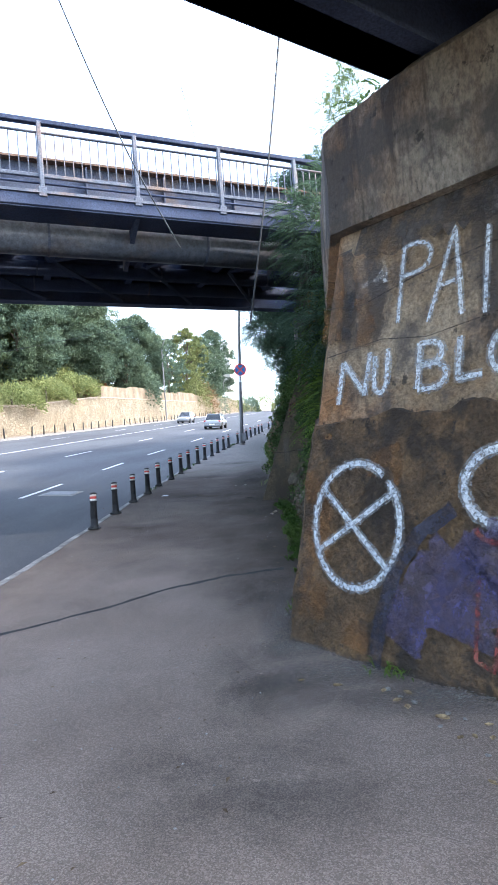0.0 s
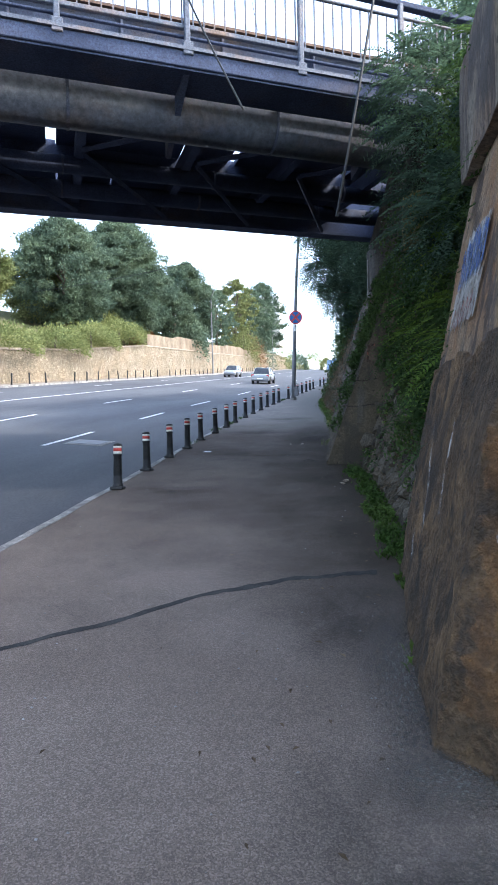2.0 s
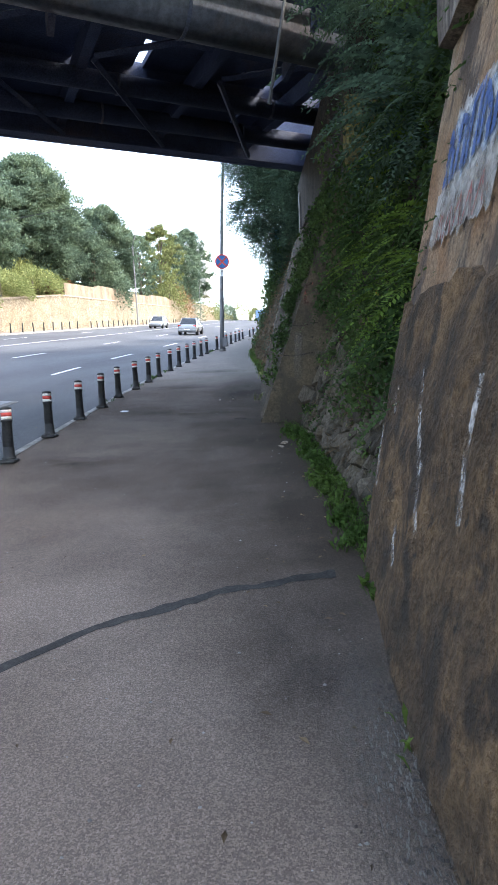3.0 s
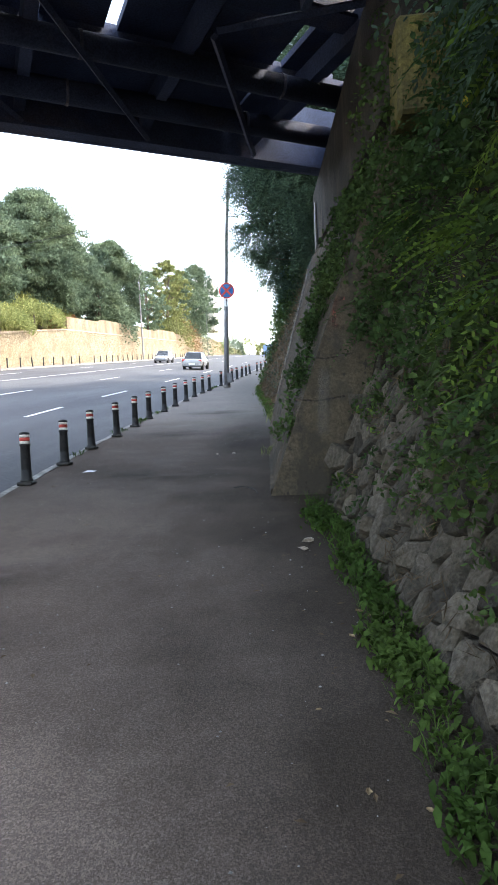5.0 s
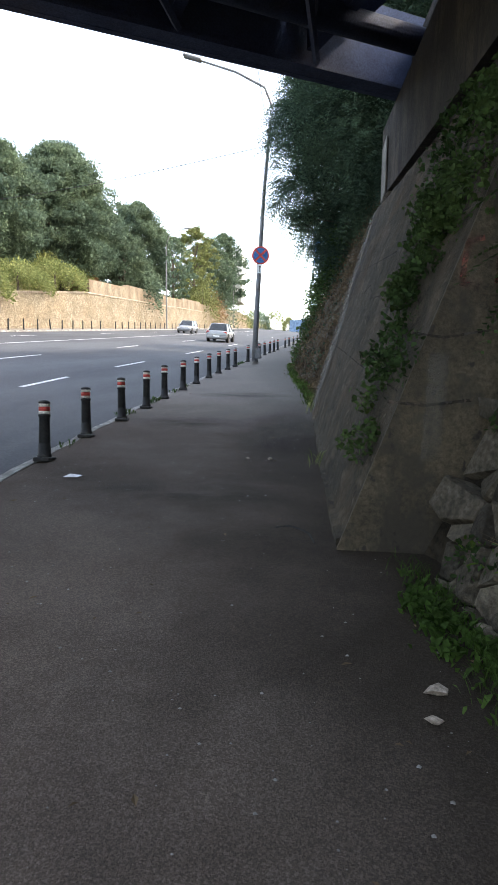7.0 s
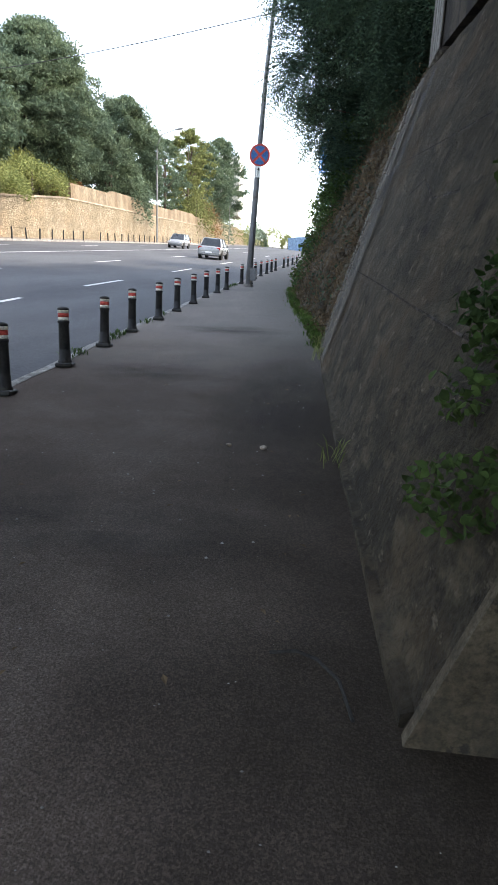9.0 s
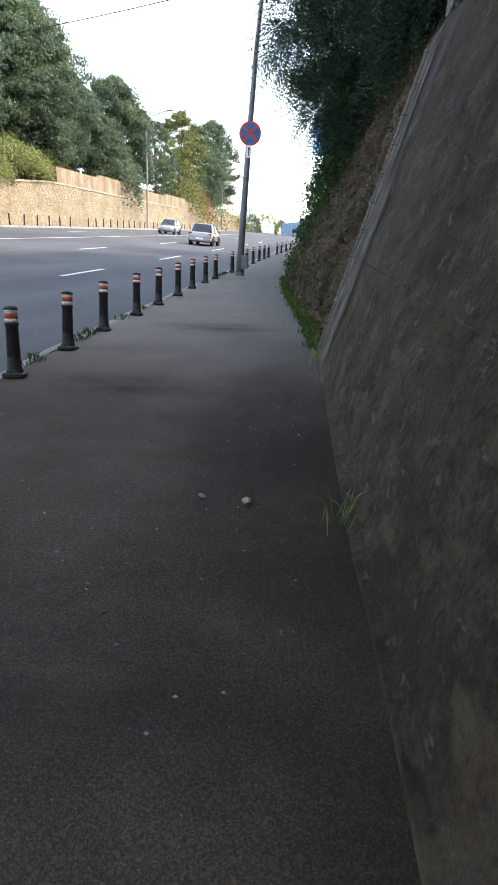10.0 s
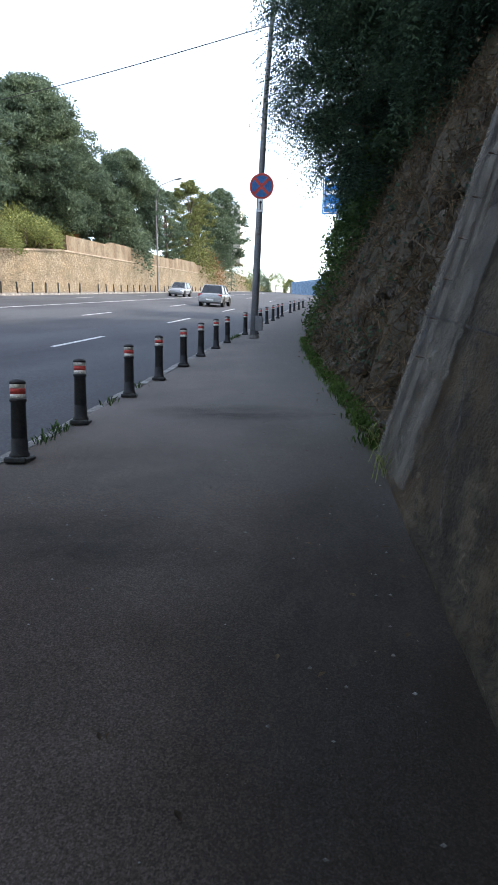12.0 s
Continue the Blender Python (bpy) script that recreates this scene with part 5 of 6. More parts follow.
for i, (x, y, dz, rx, rz, m) in enumerate(((-20.9, 27, 0.35, 3.7, 1.9, M_LEAF_HEDGE), (-21.2, 34, 0.75, 3.7, 1.95, M_LEAF_HEDGE), (-21.5, 41.2, 1.1, 3.9, 2.0, M_LEAF_HEDGE), (-21.0, 19.5, 0.4, 4.0, 1.9, M_LEAF_HEDGE), (-24.5, 44.5, 2.0, 3.0, 2.2, M_LEAF_OLIVE), (-23.8, 49.5, 1.8, 3.4, 3.0, M_LEAF_OLIVE), (-23.3, 52.5, 1.0, 2.2, 2.2, M_LEAF_RUSSET), (-28, 38, 3.4, 4.0, 2.2, M_LEAF_OLIVE))):
    hedge = m == M_LEAF_HEDGE
    shrub("clipped juniper mound spilling over the wall" if hedge else "wild shrub in summer-dry colours", x, y, base(y) + wall_h(y) + dz, rx, rz, m, 70 + i, 0.2 if hedge else 0.28, 6500 if hedge else 3200, 0.5)
for i, (y, rx, rz, m, dz) in enumerate(((66, 3.6, 3.0, M_LEAF_FAR, 2.2), (104, 5.0, 4.5, M_LEAF_OLIVE, 2.0), (112, 5.0, 5.0, M_LEAF_RUSSET, 0.6), (126, 6, 6, M_LEAF_FAR, 1.5), (150, 8, 5, M_LEAF_OLIVE, 1.0))):
    shrub("creeper and bush hanging over the parapet", WX - 1.0, y, base(y) + wall_h(y) + dz, rx, rz, m, 90 + i, 0.4, 2600, 1.3)
for i, (x, y, r) in enumerate(((-12, 168, 5), (-8, 172, 6), (-14, 175, 7), (-4, 180, 4))):
    shrub("bright roadside bush far along the road", x - 4, y, g(y) + 0.6, r * 0.9, r, M_LEAF_OLIVE if i % 2 else M_LEAF_FAR, 100 + i, 0.5, 1500)


# weeds along the feet of walls
def weeds(name, label, places, n_each, h, material, seed, broad=0.25, spread=0.06):
    rng = np.random.default_rng(seed)
    v, f = [], []
    for x, y, k in places:
        for i in range(int(n_each * k)):
            px, py = x + rng.normal(0, spread), y + rng.normal(0, spread * 1.4)
            a, hh = rng.uniform(0, 6.28), h * rng.uniform(0.4, 1.2)
            dx, dy = math.cos(a), math.sin(a)
            w = hh * broad * 0.5
            z = g(py)
            k0 = len(v)
            v += [(px - dy * w * 0.4, py + dx * w * 0.4, z), (px + dy * w * 0.4, py - dx * w * 0.4, z), (px + dx * hh * 0.35 + dy * w, py + dy * hh * 0.35 - dx * w, z + hh * 0.65), (px + dx * hh * 0.8, py + dy * hh * 0.8, z + hh * 0.85), (px + dx * hh * 0.35 - dy * w, py + dy * hh * 0.35 + dx * w, z + hh * 0.65)]
            f += [(k0, k0 + 1, k0 + 2, k0 + 4), (k0 + 4, k0 + 2, k0 + 3)]
    return tagged(mesh_ob(name, v, f, material), label, "weeds", kind="stuff")


rng = np.random.default_rng(5)
weeds("weeds", "fresh green weeds along the foot of the rubble wall", [(bank_foot(y) - 0.04 - 0.22 * rng.random(), y, max(0.03, 0.55 + 1.1 * noise.noise(Vector((y * 1.7, 0, 5))))) for y in span(-12, -6.7, 0.09)], 90, 0.06, M_LEAF_WEED, 1, 0.55, 0.045)
weeds("grass_tufts", "thin grass along the foot of the rubble wall", [(bank_foot(y) - 0.02 - 0.2 * rng.random(), y, rng.uniform(0.1, 0.9)) for y in span(-12, -6.6, 0.1)], 60, 0.09, M_LEAF_WEED, 2, 0.06, 0.05)
weeds("bank_weeds", "low green weeds along the foot of the bank", [(slope_foot(y) - 0.08 - 0.15 * rng.random(), y, rng.uniform(0.3, 1.3)) for y in span(0.7, 12, 0.1)], 60, 0.1, M_LEAF_WEED, 3, 0.2)
weeds("kerb_weeds", "small weeds in the kerb joint by the bollards", [(kerb_x(y) + 0.02, y, k) for y, k in ((1.0, 1.6), (0.6, 0.8), (2.4, 0.7), (-0.6, 1.2), (-0.9, 0.6), (3.6, 0.7), (12.2, 1.4), (12.8, 1.2), (11.6, 1.0), (-3.3, 0.5))], 26, 0.1, M_LEAF_IVY, 4, 0.22)
weeds("wall_grass", "tuft of grass at the foot of the wing wall", [(3.2, -3.9, 1.0), (3.1, -0.1, 1.5), (3.08, 0.4, 1.5), (3.06, 0.8, 1.5)], 22, 0.2, M_LEAF_HEDGE, 6, 0.06)
weeds("abutment_weeds", "small weeds at the foot of the abutment", [(5.1, -14.78, 1.0), (5.0, -14.7, 0.8), (4.28, -13.2, 0.4)], 20, 0.08, M_LEAF_FRESH, 7, 0.3)


# ---------- street furniture ----------
def bollard_mesh_thing():
    b = thing("bollard", "black cast iron bollard with red and white bands", "bollard", pose(0, 0, 0), "bollards along the footway")
    bm = add_box(bmesh.new(), (0.2, 0.2, 0.05), pose(0, 0, 0.015), 0.012)
    part("base_plate", bm, M_BLACK, b)
    part("post", lathe([(0.085, 0.03), (0.085, 0.06), (0.072, 0.075), (0.07, 0.18), (0.064, 0.19), (0.063, 0.2), (0.066, 0.21), (0.06, 0.5), (0.072, 0.51), (0.072, 0.525), (0.064, 0.535)], 18), M_BLACK, b, smooth=True)
    for z, h, m in ((0.535, 0.036, M_WHITE), (0.571, 0.048, M_RED), (0.619, 0.036, M_WHITE)):
        part("band", lathe([(0.0635, z), (0.0635, z + h)], 18), m, b, smooth=True)
    part("cap", lathe([(0.06, 0.655), (0.069, 0.66), (0.067, 0.675), (0.05, 0.692), (0.02, 0.7), (0.001, 0.702)], 18), M_BLACK, b, smooth=True)
    return b


proto = bollard_mesh_thing()
spots = [(0.31, -8.45), (0.18, -6.91), (0.09, -5.39), (0.05, -4.06), (-0.03, -2.67), (0.01, -1.34), (0, 0), (-0.04, 1.37), (-0.02, 2.92), (-0.01, 4.32), (0.01, 5.89), (0.0, 7.46), (0.02, 9.1), (0.03, 10.7), (0.12, 13.6), (0.42, 13.9), (0.2, 17.3), (0.22, 19.6), (0.26, 22.0), (0.3, 24.4), (0.35, 26.6), (0.5, 31.5), (0.6, 34.5), (0.75, 38), (0.9, 42)]
for i, (x, y) in enumerate(spots):
    m = pose(x, y, g(y) + 0.004, -4.5 + RNG.normal(0, 0.6), RNG.normal(0, 0.7), RNG.uniform(0, 12))
    if i == 0:
        proto.matrix_world = m
    else:
        copy_thing(proto, m)
fb = thing("far_bollard", "small dark bollard on the far footway", "bollard", pose(ROAD_L - 0.35, -8, road_z(ROAD_L - 0.35, -8) + 0.11), "bollards on the far footway")
part("post", lathe([(0.09, 0), (0.06, 0.05), (0.055, 0.75), (0.03, 0.8)], 8), M_BLACK, fb)
for i in range(1, 62):
    y = -8 + 2.1 * i
    if i % 11 in (4,):
        continue
    copy_thing(fb, pose(ROAD_L - 0.35, y, road_z(ROAD_L - 0.35, y) + 0.11, RNG.normal(0, 2), RNG.normal(0, 2), 0))

# lamp post with the no-stopping sign
lp = thing("street_lamp", "leaning grey steel lamp post with a curved arm", "street lamp", pose(0.53, 12.3, g(12.3)))
part("pole", tube([(0, 0, -0.1), (0.09, 0, 2.0), (0.19, 0, 4.2), (0.32, 0, 6.5), (0.52, 0, 8.9), (0.6, 0, 9.5), (0.3, 0, 10.2), (-0.8, 0, 10.8), (-2.1, 0, 11.25)], [0.11, 0.1, 0.085, 0.07, 0.06, 0.05, 0.045, 0.04, 0.035], 12), M_POLE, lp, smooth=True)
box_part("lamp_head", (0.75, 0.26, 0.13), Matrix.Translation((-2.45, 0, 11.38)) @ Matrix.Rotation(radians(18), 4, "Y"), M_POLE, lp, 0.05)
box_part("control_box", (0.2, 0.16, 0.42), pose(0.17, -0.05, 0.42), M_POLE, lp, 0.01)
part("collar", tube([(0.0, 0, 0.0), (0.01, 0, 0.1)], 0.17, 12), M_KERB, lp)
sg = thing("no_stopping_sign", "round blue sign with red ring and red cross", "road sign", Matrix.Translation((0.76, 12.16, 5.15)) @ Matrix.Rotation(radians(3), 4, "Y") @ Matrix.Rotation(radians(96), 4, "X"))
part("ring", lathe([(0.335, -0.01), (0.335, 0.01)], 40), M_SIGN_RED, sg)
part("disc", lathe([(0.275, 0.0), (0.275, 0.014)], 40), M_SIGN_BLUE, sg)
for a in (45, -45):
    box_part("cross_bar", (0.55, 0.075, 0.008), Matrix.Translation((0, 0, 0.016 + a * 0.00004)) @ Matrix.Rotation(radians(a), 4, "Z"), M_SIGN_RED, sg)
part("back_bracket", add_box(bmesh.new(), (0.06, 0.4, 0.1), pose(0, 0, -0.06)), M_POLE, sg)
pl = thing("arrow_plate", "small white plate with a black upward arrow", "road sign", Matrix.Translation((0.73, 12.17, 4.66)) @ Matrix.Rotation(radians(3), 4, "Y"))
box_part("plate", (0.15, 0.015, 0.34), pose(0, 0, 0), M_SIGN_WHITE, pl, 0.003)
box_part("arrow_shaft", (0.025, 0.008, 0.2), pose(0, -0.01, -0.02), M_BLACK, pl)
bm = bmesh.new()
vs = [bm.verts.new(p) for p in ((-0.05, -0.013, 0.05), (0.05, -0.013, 0.05), (0, -0.013, 0.13))]
bm.faces.new(vs)
part("arrow_head", bm, M_BLACK, pl)

for i, (x, y, h) in enumerate(((-18.6, 69, 13.5), (-18.8, 5, 12), (-18.7, 130, 13))):
    fl = thing("street_lamp", "tall grey street lamp on the far footway", "street lamp", pose(x, y, road_z(x, y) + 0.1))
    part("pole", tube([(0, 0, -0.1), (0, 0, h * 0.6), (0, 0, h * 0.85), (0.6, 0, h * 0.95), (2.6, 0, h)], [0.12, 0.09, 0.07, 0.06, 0.05], 8), M_POLE, fl)
    box_part("lamp_head", (0.9, 0.3, 0.14), pose(2.9, 0, h, 0, -8, 0), M_POLE, fl, 0.04)

# overhead wires
for i, (a, b, r) in enumerate((((0.98, -10.0, 8.23), (2.7, -9.9, 3.9), 0.012), ((4.75, -10, 8.3), (3.75, -10, 2.55), 0.015), ((1.05, 12.3, 9.2), (-16, 16, 8.3), 0.012), ((1.0, 12.3, 9.4), (0.2, 4, 16), 0.01))):
    wv = thing("cable", "thin dark cable hanging in the air", "cable")
    A, B = Vector(a), Vector(b)
    part("strand", tube([A.lerp(B, t / 12) - Vector((0, 0, 0.25 * math.sin(math.pi * t / 12))) for t in range(13)], r, 5), M_BLACK, wv)

# blue direction board beyond the trees
bd = thing("direction_sign", "large blue road direction board with white lettering", "road sign", pose(4.0, 45, 0))
box_part("board", (3.6, 0.08, 2.9), pose(0, 0, 12.4), M_BOARD, bd, 0.02)
box_part("border", (3.4, 0.02, 0.05), pose(0, -0.05, 11.08), M_SIGN_WHITE, bd)
box_part("border", (0.05, 0.02, 2.6), pose(-1.68, -0.05, 12.4), M_SIGN_WHITE, bd)
for z, w in ((13.3, 1.2), (12.6, 1.8)):
    box_part("text_bar", (w, 0.02, 0.28), pose(-1.5 + w / 2, -0.05, z), M_SIGN_WHITE, bd)
tx = bpy.data.curves.new("lettering", "FONT")
tx.body, tx.size, tx.extrude = "Rm. V", 0.62, 0.005
to = new("lettering_curve", tx)
bpy.context.view_layer.update()
tm = bpy.data.meshes.new_from_object(to.evaluated_get(bpy.context.evaluated_depsgraph_get()))
bpy.data.objects.remove(to)
tm.materials.clear()
tm.materials.append(M_SIGN_WHITE)
tob = new("lettering", tm)
tob.parent = bd
tob.matrix_local = pose(-1.5, -0.06, 11.4, 90, 0, 0)
part("mast", tube([(1.5, 0.2, g(45)), (1.5, 0.2, 13.8)], 0.12, 10), M_POLE, bd)

# far hall and billboard stand-in at the end of the road
hl = thing("blue_hall", "low blue metal-clad hall at the end of the road", "building", pose(2, 165, g(165)))
bm = bmesh.new()
pr = [(-9, 0), (-9, 4.6), (0, 5.6), (9, 4.6), (9, 0)]
fa = [[bm.verts.new((x, y, z - 1)) for x, z in pr] for y in (0, 22)]
bm.faces.new(fa[0])
bm.faces.new(fa[1][::-1])
for i in range(5):
    bm.faces.new((fa[0][i], fa[1][i], fa[1][(i + 1) % 5], fa[0][(i + 1) % 5]))
part("cladding", bm, M_BLUE_CLAD, hl)
for i in range(12):
    box_part("rib", (0.08, 0.06, 4.4), pose(-8.2 + 1.5 * i, -0.03, 1.7), M_BLUE_CLAD, hl)
# Pale block with made-up windows, in place of a white billboard.
pb = thing("pale_building", "small pale block in place of a billboard among the trees", "building", pose(-22, 150, g(150) + 9))
box_part("wall", (6, 8, 14), pose(0, 0, 6), M_BARE, pb, 0.05)
for i in range(3):
    box_part("window", (1.1, 0.1, 1.3), pose(-1.9 + 1.9 * i, -4.02, 11), M_GLASS_DARK, pb)

# ---------- cars ----------
def car(label, m, paint, l=4.3, w=1.74, h=1.5, estate=False):
    """Forward is +y."""
    c = thing("car", label, "car", m)
    st = [(-0.5, 0.4, 0.7, 0.86), (-0.492, 0.3, 0.84, 0.93), (-0.47, 0.25, 0.92, 0.97), (-0.36, 0.22, 0.945, 1.0), (-0.1, 0.2, 0.95, 1.0), (0.2, 0.2, 0.95, 1.0), (0.3, 0.21, 0.92, 0.99), (0.42, 0.23, 0.83, 0.95), (0.48, 0.28, 0.72, 0.88), (0.5, 0.36, 0.62, 0.78)]
    bm = bmesh.new()
    rings = []
    for y, zb, zt, k in st:
        hw, zm, hz = w / 2 * k, (zb + zt) / 2, (zt - zb) / 2
        ring = []
        for i in range(20):
            ca, sa = math.cos(2 * math.pi * i / 20), math.sin(2 * math.pi * i / 20)
            ring.append(bm.verts.new((hw * math.copysign(abs(ca) ** 0.35, ca), y * l, zm + hz * math.copysign(abs(sa) ** 0.55, sa))))
        rings.append(ring)
    for a, b in zip(rings, rings[1:]):
        for i in range(20):
            bm.faces.new((a[i], a[(i + 1) % 20], b[(i + 1) % 20], b[i]))
    bm.faces.new(rings[0])
    bm.faces.new(rings[-1][::-1])
    part("body", bm, paint, c, smooth=True)
    for sx in (-1, 1):
        for y in (-0.3, 0.3):
            arch = part("wheel_arch", lathe([(0.36, -0.04), (0.36, 0.04)], 20), M_TYRE, c, "dark wheel arch")
            arch.matrix_local = pose(sx * (w / 2 - 0.025), y * l, 0.34, 0, 90, 0)
        for y in (-0.16, 0.06):
            box_part("door_handle", (0.03, 0.16, 0.03), pose(sx * w / 2, y * l, 0.8), paint, c, 0.008)
    back = -0.47 if estate else -0.36
    prof = [(back, 0.9), (back + 0.08, h - 0.05), (-0.05, h), (0.1, h - 0.05), (0.27, 0.9)]
    for nm, k, mt, dz in (("glasshouse", 0.9, M_GLASS_DARK, 0.0), ("roof", 0.72, paint, 0.012)):
        bm = bmesh.new()
        rr = []
        for y, z in (prof if nm == "glasshouse" else [(back + 0.09, h - 0.05), (-0.05, h), (0.1, h - 0.05)]):
            kk = k if z < 1 else 0.72
            rr.append([bm.verts.new((sx * w / 2 * kk, y * l, z + dz)) for sx in (-1, 1)])
        if nm == "glasshouse":
            bm.faces.new([r[0] for r in rr])
            bm.faces.new([r[1] for r in rr][::-1])
            for a, b in zip(rr, rr[1:]):
                bm.faces.new((a[0], a[1], b[1], b[0]))
        else:
            low = [[bm.verts.new(v.co - Vector((0, 0, 0.04))) for v in r] for r in rr]
            for a, b, d, e in zip(rr, rr[1:], low, low[1:]):
                bm.faces.new((a[0], a[1], b[1], b[0]))
                bm.faces.new((d[0], d[1], e[1], e[0]))
                bm.faces.new((a[0], b[0], e[0], d[0]))
                bm.faces.new((a[1], b[1], e[1], d[1]))
        part(nm, bm, mt, c)
    for sx in (-1, 1):
        for y0, z0, y1, z1 in ((back, 0.92, back + 0.085, h - 0.04), (0.27, 0.92, 0.1, h - 0.04), (-0.06, 0.92, -0.06, h)):
            part("pillar", tube([(sx * w / 2 * 0.9, y0 * l, z0), (sx * w / 2 * 0.725, y1 * l, z1)], 0.035, 6), paint, c)
        for y in (-0.3, 0.3):
            wh = part("wheel", lathe([(0.3, -0.1), (0.315, -0.05), (0.315, 0.05), (0.3, 0.1)], 20), M_TYRE, c)
            wh.matrix_local = pose(sx * (w / 2 - 0.1), y * l, 0.315, 0, 90, 0)
            part("rim", lathe([(0.2, -0.105), (0.21, 0.0), (0.2, 0.105)], 14), M_RIM, wh)
        box_part("tail_lamp", (0.26, 0.05, 0.2), pose(sx * w * 0.4, -0.487 * l, 0.78), M_LAMP_RED, c, 0.01)
        box_part("headlamp", (0.32, 0.06, 0.14), pose(sx * w * 0.38, 0.483 * l, 0.62), M_SIGN_WHITE, c, 0.01)
        box_part("mirror", (0.16, 0.08, 0.12), pose(sx * (w / 2 + 0.07), 0.16 * l, 0.97), paint, c, 0.02)
    box_part("rear_bumper", (w * 0.96, 0.12, 0.2), pose(0, -0.5 * l, 0.42), paint, c, 0.03)
    box_part("number_plate", (0.52, 0.02, 0.11), pose(0, -0.516 * l, 0.5), M_SIGN_WHITE, c)
    return c


def on_road(x, y, turn=0):
    return Matrix.Translation((x, y, road_z(x, y))) @ Matrix.Rotation(math.atan(0.079), 4, "X") @ Matrix.Rotation(math.atan(0.068), 4, "Y") @ Matrix.Rotation(radians(turn), 4, "Z")


car("silver saloon car driving away up the road", on_road(-5.4, 38), M_CAR_SILVER)
car("pale silver hatchback coming down the far lane", on_road(-13.0, 58, 180), M_CAR_SILVER, 4.1, 1.7, 1.5, True)

# ---------- litter and loose stones ----------
def pebble(seed, r):
    rg = np.random.default_rng(seed)
    bm = bmesh.new()
    bmesh.ops.create_icosphere(bm, subdivisions=1, radius=r)
    for v in bm.verts:
        v.co *= 1 + rg.normal(0, 0.24)
        v.co.x *= 0.75
        v.co.z *= 0.45
    return bm


for i, (x, y, r, m) in enumerate(((2.65, -3.72, 0.042, M_PAPER), (2.38, -3.7, 0.03, M_PAPER), (3.74, -7.94, 0.05, M_PAPER), (3.7, -8.12, 0.035, M_PAPER), (4.98, -15.02, 0.03, M_KERB), (5.12, -15.2, 0.028, M_KERB), (5.05, -15.12, 0.02, M_KERB), (5.3, -15.35, 0.022, M_KERB), (5.22, -15.5, 0.018, M_KERB), (5.38, -15.42, 0.02, M_KERB), (5.4, -15.8, 0.02, M_KERB))):
    tagged(part("loose_stone", pebble(i, r), m, None), "small pale stone lying on the footway", "stone", "loose stones").matrix_world = pose(x, y, g(y) + r * 0.45, 0, 0, 40 * i)
vv, ff = [], []
rng = np.random.default_rng(77)
for i in range(1700):
    y = rng.uniform(-19, 8)
    x = rng.uniform(0.4, 4.2 if y < -6.5 else 3.0)
    s = 0.002 + 0.01 * rng.random() ** 2
    a = rng.uniform(0, 6.28)
    z = g(y) + 0.016
    k = len(vv)
    vv += [(x + s * math.cos(a + q), y + s * math.sin(a + q) * 0.7, z) for q in (0, 1.6, 3.1, 4.7)] + [(x, y, z + s * 0.8)]
    ff += [(k, k + 1, k + 4), (k + 1, k + 2, k + 4), (k + 2, k + 3, k + 4), (k + 3, k, k + 4)]
def dry_leaf(x, y, turn, size, seed):
    """A curled dry leaf with a midrib, lying on the asphalt."""
    rg = np.random.default_rng(seed)
    verts, faces = [], []
    for i in range(6):
        u = i / 5
        wd = size * 0.32 * math.sin(math.pi * min(0.97, max(0.03, u))) ** 0.8
        for j, v in enumerate((-1, -0.5, 0, 0.5, 1)):
            verts.append((size * (u - 0.5), wd * v * (1 + 0.15 * rg.normal()), 0.004 + 0.16 * size * v * v + 0.1 * size * (u - 0.5) ** 2))
    for i in range(5):
        for j in range(4):
            k = i * 5 + j
            faces.append((k, k + 1, k + 6, k + 5))
    ob = tagged(mesh_ob("fallen_leaf", verts, faces, M_LEAF_TAN), "curled tan dry leaf lying on the asphalt", "leaf", "fallen leaves")
    ob.matrix_world = pose(x, y, pave_z(x, y) + 0.012, 0, 0, turn)


for i, (x, y, sz) in enumerate(((4.65, -14.95, 0.1), (4.95, -15.05, 0.09), (5.1, -15.09, 0.11), (5.02, -15.19, 0.1), (5.07, -15.28, 0.1), (5.25, -15.42, 0.13), (5.3, -15.64, 0.08), (5.38, -15.63, 0.08), (5.49, -15.51, 0.08), (5.47, -15.65, 0.08), (5.35, -16.05, 0.08), (4.4, -14.85, 0.07), (3.9, -10.6, 0.06), (4.1, -10.68, 0.06), (2.77, -11.38, 0.05), (4.0, -9.21, 0.06), (4.01, -9.22, 0.07), (4.06, -9.28, 0.06), (3.94, -9.51, 0.07), (3.74, -10.14, 0.045), (3.11, -1.25, 0.06), (2.72, -1.9, 0.06), (1.94, -1.48, 0.04))):
    dry_leaf(x, y, 67 * i, sz * 0.62, 400 + i)
tagged(mesh_ob("grit", vv, ff, M_KERB), "scattered pale grit and crumbs on the asphalt", "grit", kind="stuff")
tagged(mesh_ob("paper_scrap", [(0.62, -4.8, g(-4.8) + 0.02), (0.78, -4.82, g(-4.8) + 0.025), (0.8, -4.72, g(-4.7) + 0.02), (0.66, -4.7, g(-4.7) + 0.03)], [(0, 1, 2, 3)], M_SIGN_WHITE), "white scrap of paper by the kerb", "litter")
tagged(part("twig", tube([(2.9, -6.03, g(-6.03) + 0.02), (3.0, -6.02, g(-6.0) + 0.03), (3.08, -6.04, g(-6.04) + 0.02), (3.16, -6.14, g(-6.14) + 0.02), (3.2, -6.32, g(-6.32) + 0.02)], 0.007, 5), M_TAR, None), "thin curved twig lying by the wall", "twig")

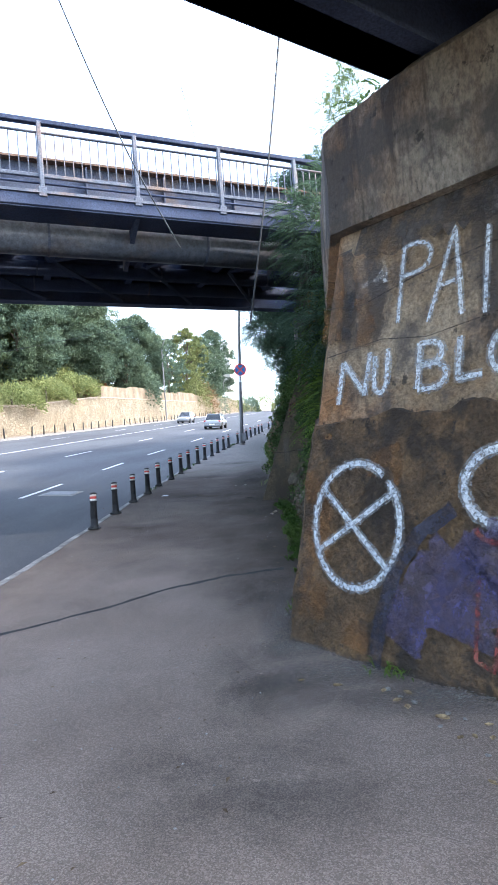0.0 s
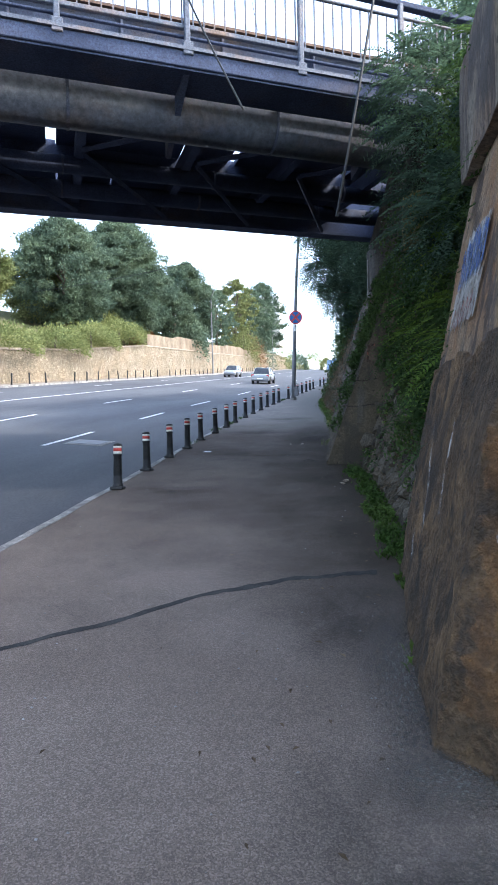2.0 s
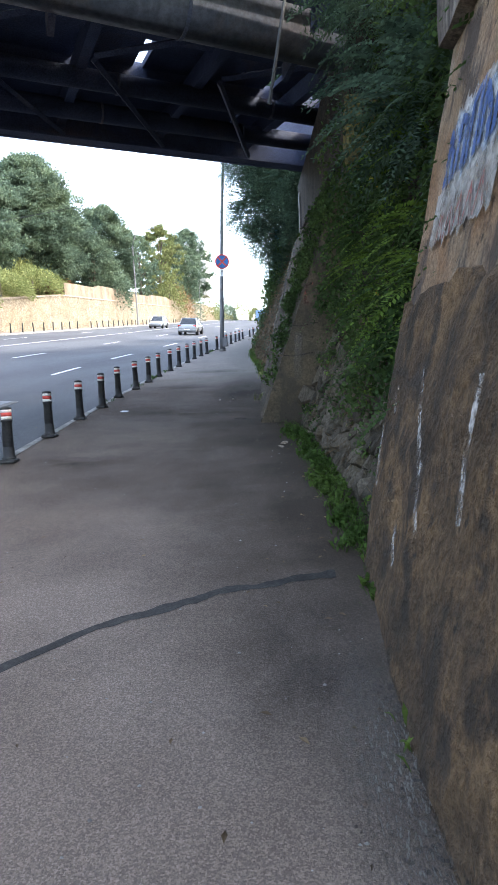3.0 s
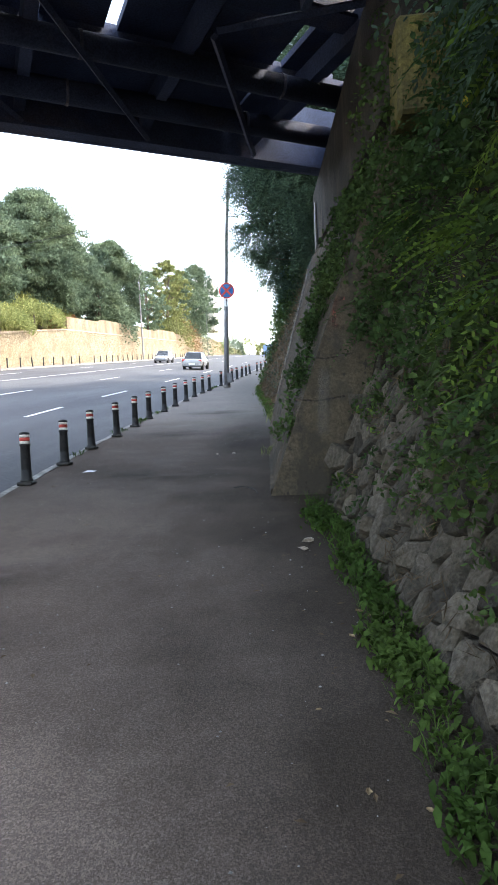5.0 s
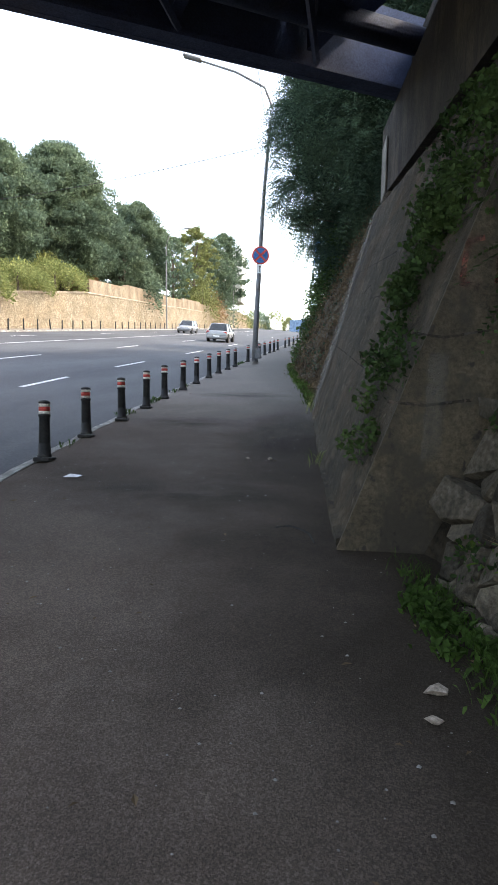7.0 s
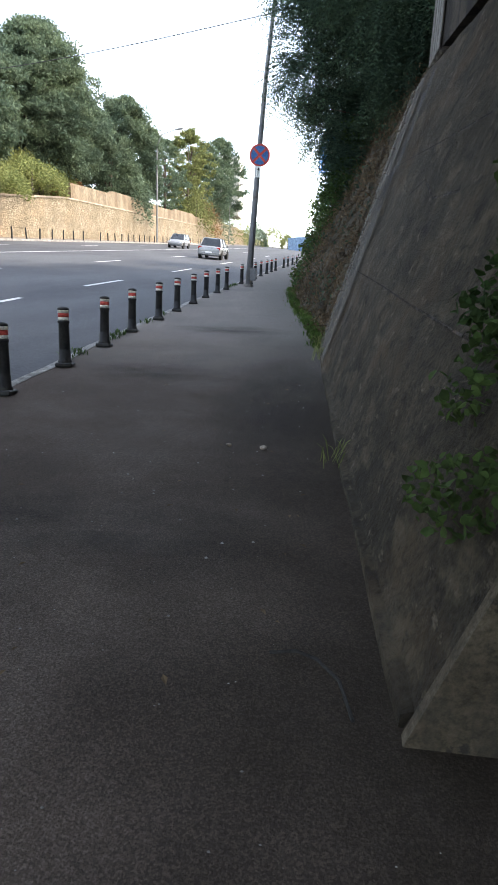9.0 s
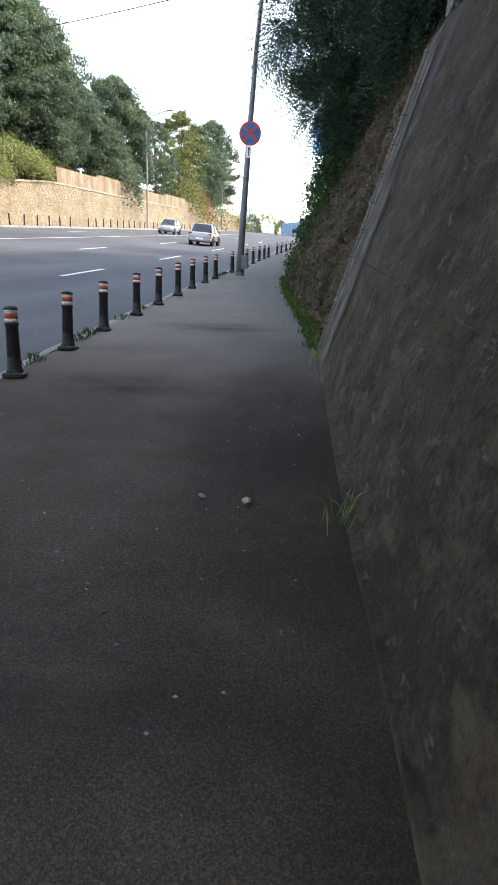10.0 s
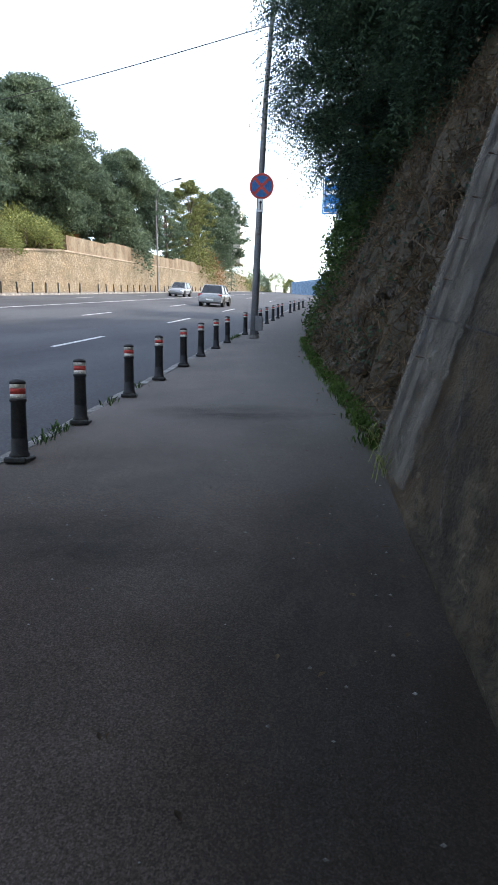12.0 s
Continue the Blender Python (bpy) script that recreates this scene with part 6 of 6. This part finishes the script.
# ---------- stones of the rubble walls ----------
def stone_mesh(seed):
    """A broken stone: a block cut by random planes."""
    rg = np.random.default_rng(seed)
    bm = bmesh.new()
    bmesh.ops.create_cube(bm, size=2.0)
    for k in range(7):
        d = Vector(rg.normal(size=3))
        d.x *= 0.6
        d.normalize()
        geom = list(bm.verts) + list(bm.edges) + list(bm.faces)
        r = bmesh.ops.bisect_plane(bm, geom=geom, plane_co=d * rg.uniform(0.62, 1.05), plane_no=d, clear_outer=True)
        edges = [e for e in r["geom_cut"] if isinstance(e, bmesh.types.BMEdge)]
        if edges:
            bmesh.ops.edgenet_fill(bm, edges=edges)
    bmesh.ops.recalc_face_normals(bm, faces=bm.faces)
    me = bpy.data.meshes.new("stone")
    bm.to_mesh(me)
    bm.free()
    me.materials.append(M_STONE)
    return me


# weeds and dry stems that grow out of the joints
rng = np.random.default_rng(91)
cl = []
for i in range(150):
    y = rng.uniform(-11.9, -6.8)
    h = 0.1 + 1.6 * rng.random() ** 0.7
    cl.append((bank_x(y, g(y) + h) - 0.04, y, g(y) + h, rng.uniform(0.06, 0.17)))
jw = thing("joint_weeds", "small weeds and dry grass growing out of the rubble wall", "weeds", kind="stuff")
pts, ds = clump_points(cl[:70], 2600, 92)
leaf_cloud("weed_leaves", pts, 0.04, M_LEAF_IVY, jw, seed=93, aspect=0.6, oval=True)
pts, ds = clump_points(cl[90:], 2200, 94)
leaf_cloud("dry_grass", pts, 0.16, M_DRY, jw, seed=95, aspect=0.04)
pts, ds = clump_points(cl[40:70], 900, 96)
leaf_cloud("fresh_leaves", pts, 0.05, M_LEAF_FRESH, jw, seed=97, aspect=0.5, oval=True)
vv, ff = [], []
for i in range(260):
    y = rng.uniform(-19, 8)
    edge = 4.1 if y < -6.5 else 3.0
    x = edge - 3.4 * rng.random() ** 2
    a, s = rng.uniform(0, 6.28), rng.uniform(0.012, 0.032)
    z = g(y) + 0.018
    k = len(vv)
    vv += [(x + s * math.cos(a), y + s * math.sin(a), z), (x + 0.4 * s * math.cos(a + 1.6), y + 0.4 * s * math.sin(a + 1.6), z + 0.006), (x - s * math.cos(a), y - s * math.sin(a), z), (x - 0.4 * s * math.cos(a + 1.6), y - 0.4 * s * math.sin(a + 1.6), z + 0.006)]
    ff += [(k, k + 1, k + 2), (k, k + 2, k + 3)]
tagged(mesh_ob("fallen_leaves", vv, ff, M_DRY), "small dry fallen leaves scattered on the footway", "leaves", kind="stuff")

STONES = [stone_mesh(i) for i in range(14)]
rub = thing("rubble_wall", "low dry rubble stone wall overgrown with weeds", "stone wall", kind="structure")
rng = np.random.default_rng(21)


def lay(parent, fx, y0, y1, h0, h1, course, lo, hi, tilt, keep):
    h = h0
    while h < h1:
        ch = course * rng.uniform(0.8, 1.25)
        y = y0 + rng.uniform(0, 0.2)
        while y < y1:
            w = rng.uniform(lo, hi)
            z = g(y) + h + ch / 2 + rng.normal(0, 0.02)
            if rng.random() < keep(y, h):
                o = new("stone", STONES[int(rng.integers(14))])
                o.parent = parent
                o.matrix_world = Matrix.Translation((fx(y, z) + rng.normal(0.045, 0.028), y + w / 2, z)) @ Euler((rng.normal(0, 0.28), tilt + rng.normal(0, 0.16), rng.normal(0, 0.22))).to_matrix().to_4x4() @ Matrix.Diagonal((0.085, w / 2 * 1.16, ch / 2 * 1.2, 1))
            y += w
        h += ch * 0.93


# facing of polygonal stones, fitted close: cells round jittered centres on the battered face
def clip_cell(poly, mid, nrm):
    out = []
    for (a, b) in zip(poly, poly[1:] + poly[:1]):
        da, db = (a - mid).dot(nrm), (b - mid).dot(nrm)
        if da <= 0:
            out.append(a)
        if da * db < 0:
            out.append(a.lerp(b, da / (da - db)))
    return out


seeds = []
for i in range(27):
    for j in range(12):
        seeds.append(Vector((-12.0 + 0.2 * i + 0.1 * (j % 2) + rng.uniform(-0.085, 0.085), -0.05 + 0.165 * j + rng.uniform(-0.07, 0.07))))
for c in seeds:
    top = 1.3 + 0.22 * (c.x + 12) * 0.5 + 0.25 * noise.noise(Vector((c.x * 1.3, 4, 0)))
    if c.y > top or c.x > -6.72:
        continue
    cell = [c + Vector(q) for q in ((-0.3, -0.3), (0.3, -0.3), (0.3, 0.3), (-0.3, 0.3))]
    for o in seeds:
        if o is not c and (o - c).length < 0.6:
            cell = clip_cell(cell, (o + c) / 2, o - c)
    if len(cell) < 3:
        continue
    tilt_y, tilt_h, rise = rng.normal(0, 0.16), rng.normal(0, 0.16), rng.normal(0.02, 0.022)
    rings = []
    for shrink, depth in ((0.98, -0.12), (0.94, rise - 0.02), (0.89, rise + 0.006), (0.7, rise + 0.013)):
        ring = []
        for q in cell:
            d = (q - c) * (shrink + rng.normal(0, 0.025))
            y, h = c.x + d.x, c.y + d.y
            z = g(y) + h
            out = depth + (tilt_y * d.x + tilt_h * d.y + rng.normal(0, 0.005) if depth > -0.1 else 0)
            ring.append((bank_x(y, z) + 0.03 - out, y, z + 0.35 * out))
        rings.append(ring)
    n = len(cell)
    o_loc = Vector(rings[1][0])
    vs = [Vector(p) - o_loc for r in rings for p in r]
    fs = [(a * n + b, a * n + (b + 1) % n, (a + 1) * n + (b + 1) % n, (a + 1) * n + b) for a in range(3) for b in range(n)] + [tuple(range(3 * n, 4 * n)), tuple(range(n))[::-1]]
    so = mesh_ob("stone", vs, fs, M_STONE, rub)
    so.matrix_world = Matrix.Translation(o_loc)
sl = thing("rubble_slope", "rubble stones showing through dead creeper on the bank", "stone wall", kind="structure")
lay(sl, lambda y, z: slope_x(y, z) - 0.05, 0.6, 11, 0.0, 4.2, 0.19, 0.14, 0.4, 0.42, lambda y, h: 0.4)
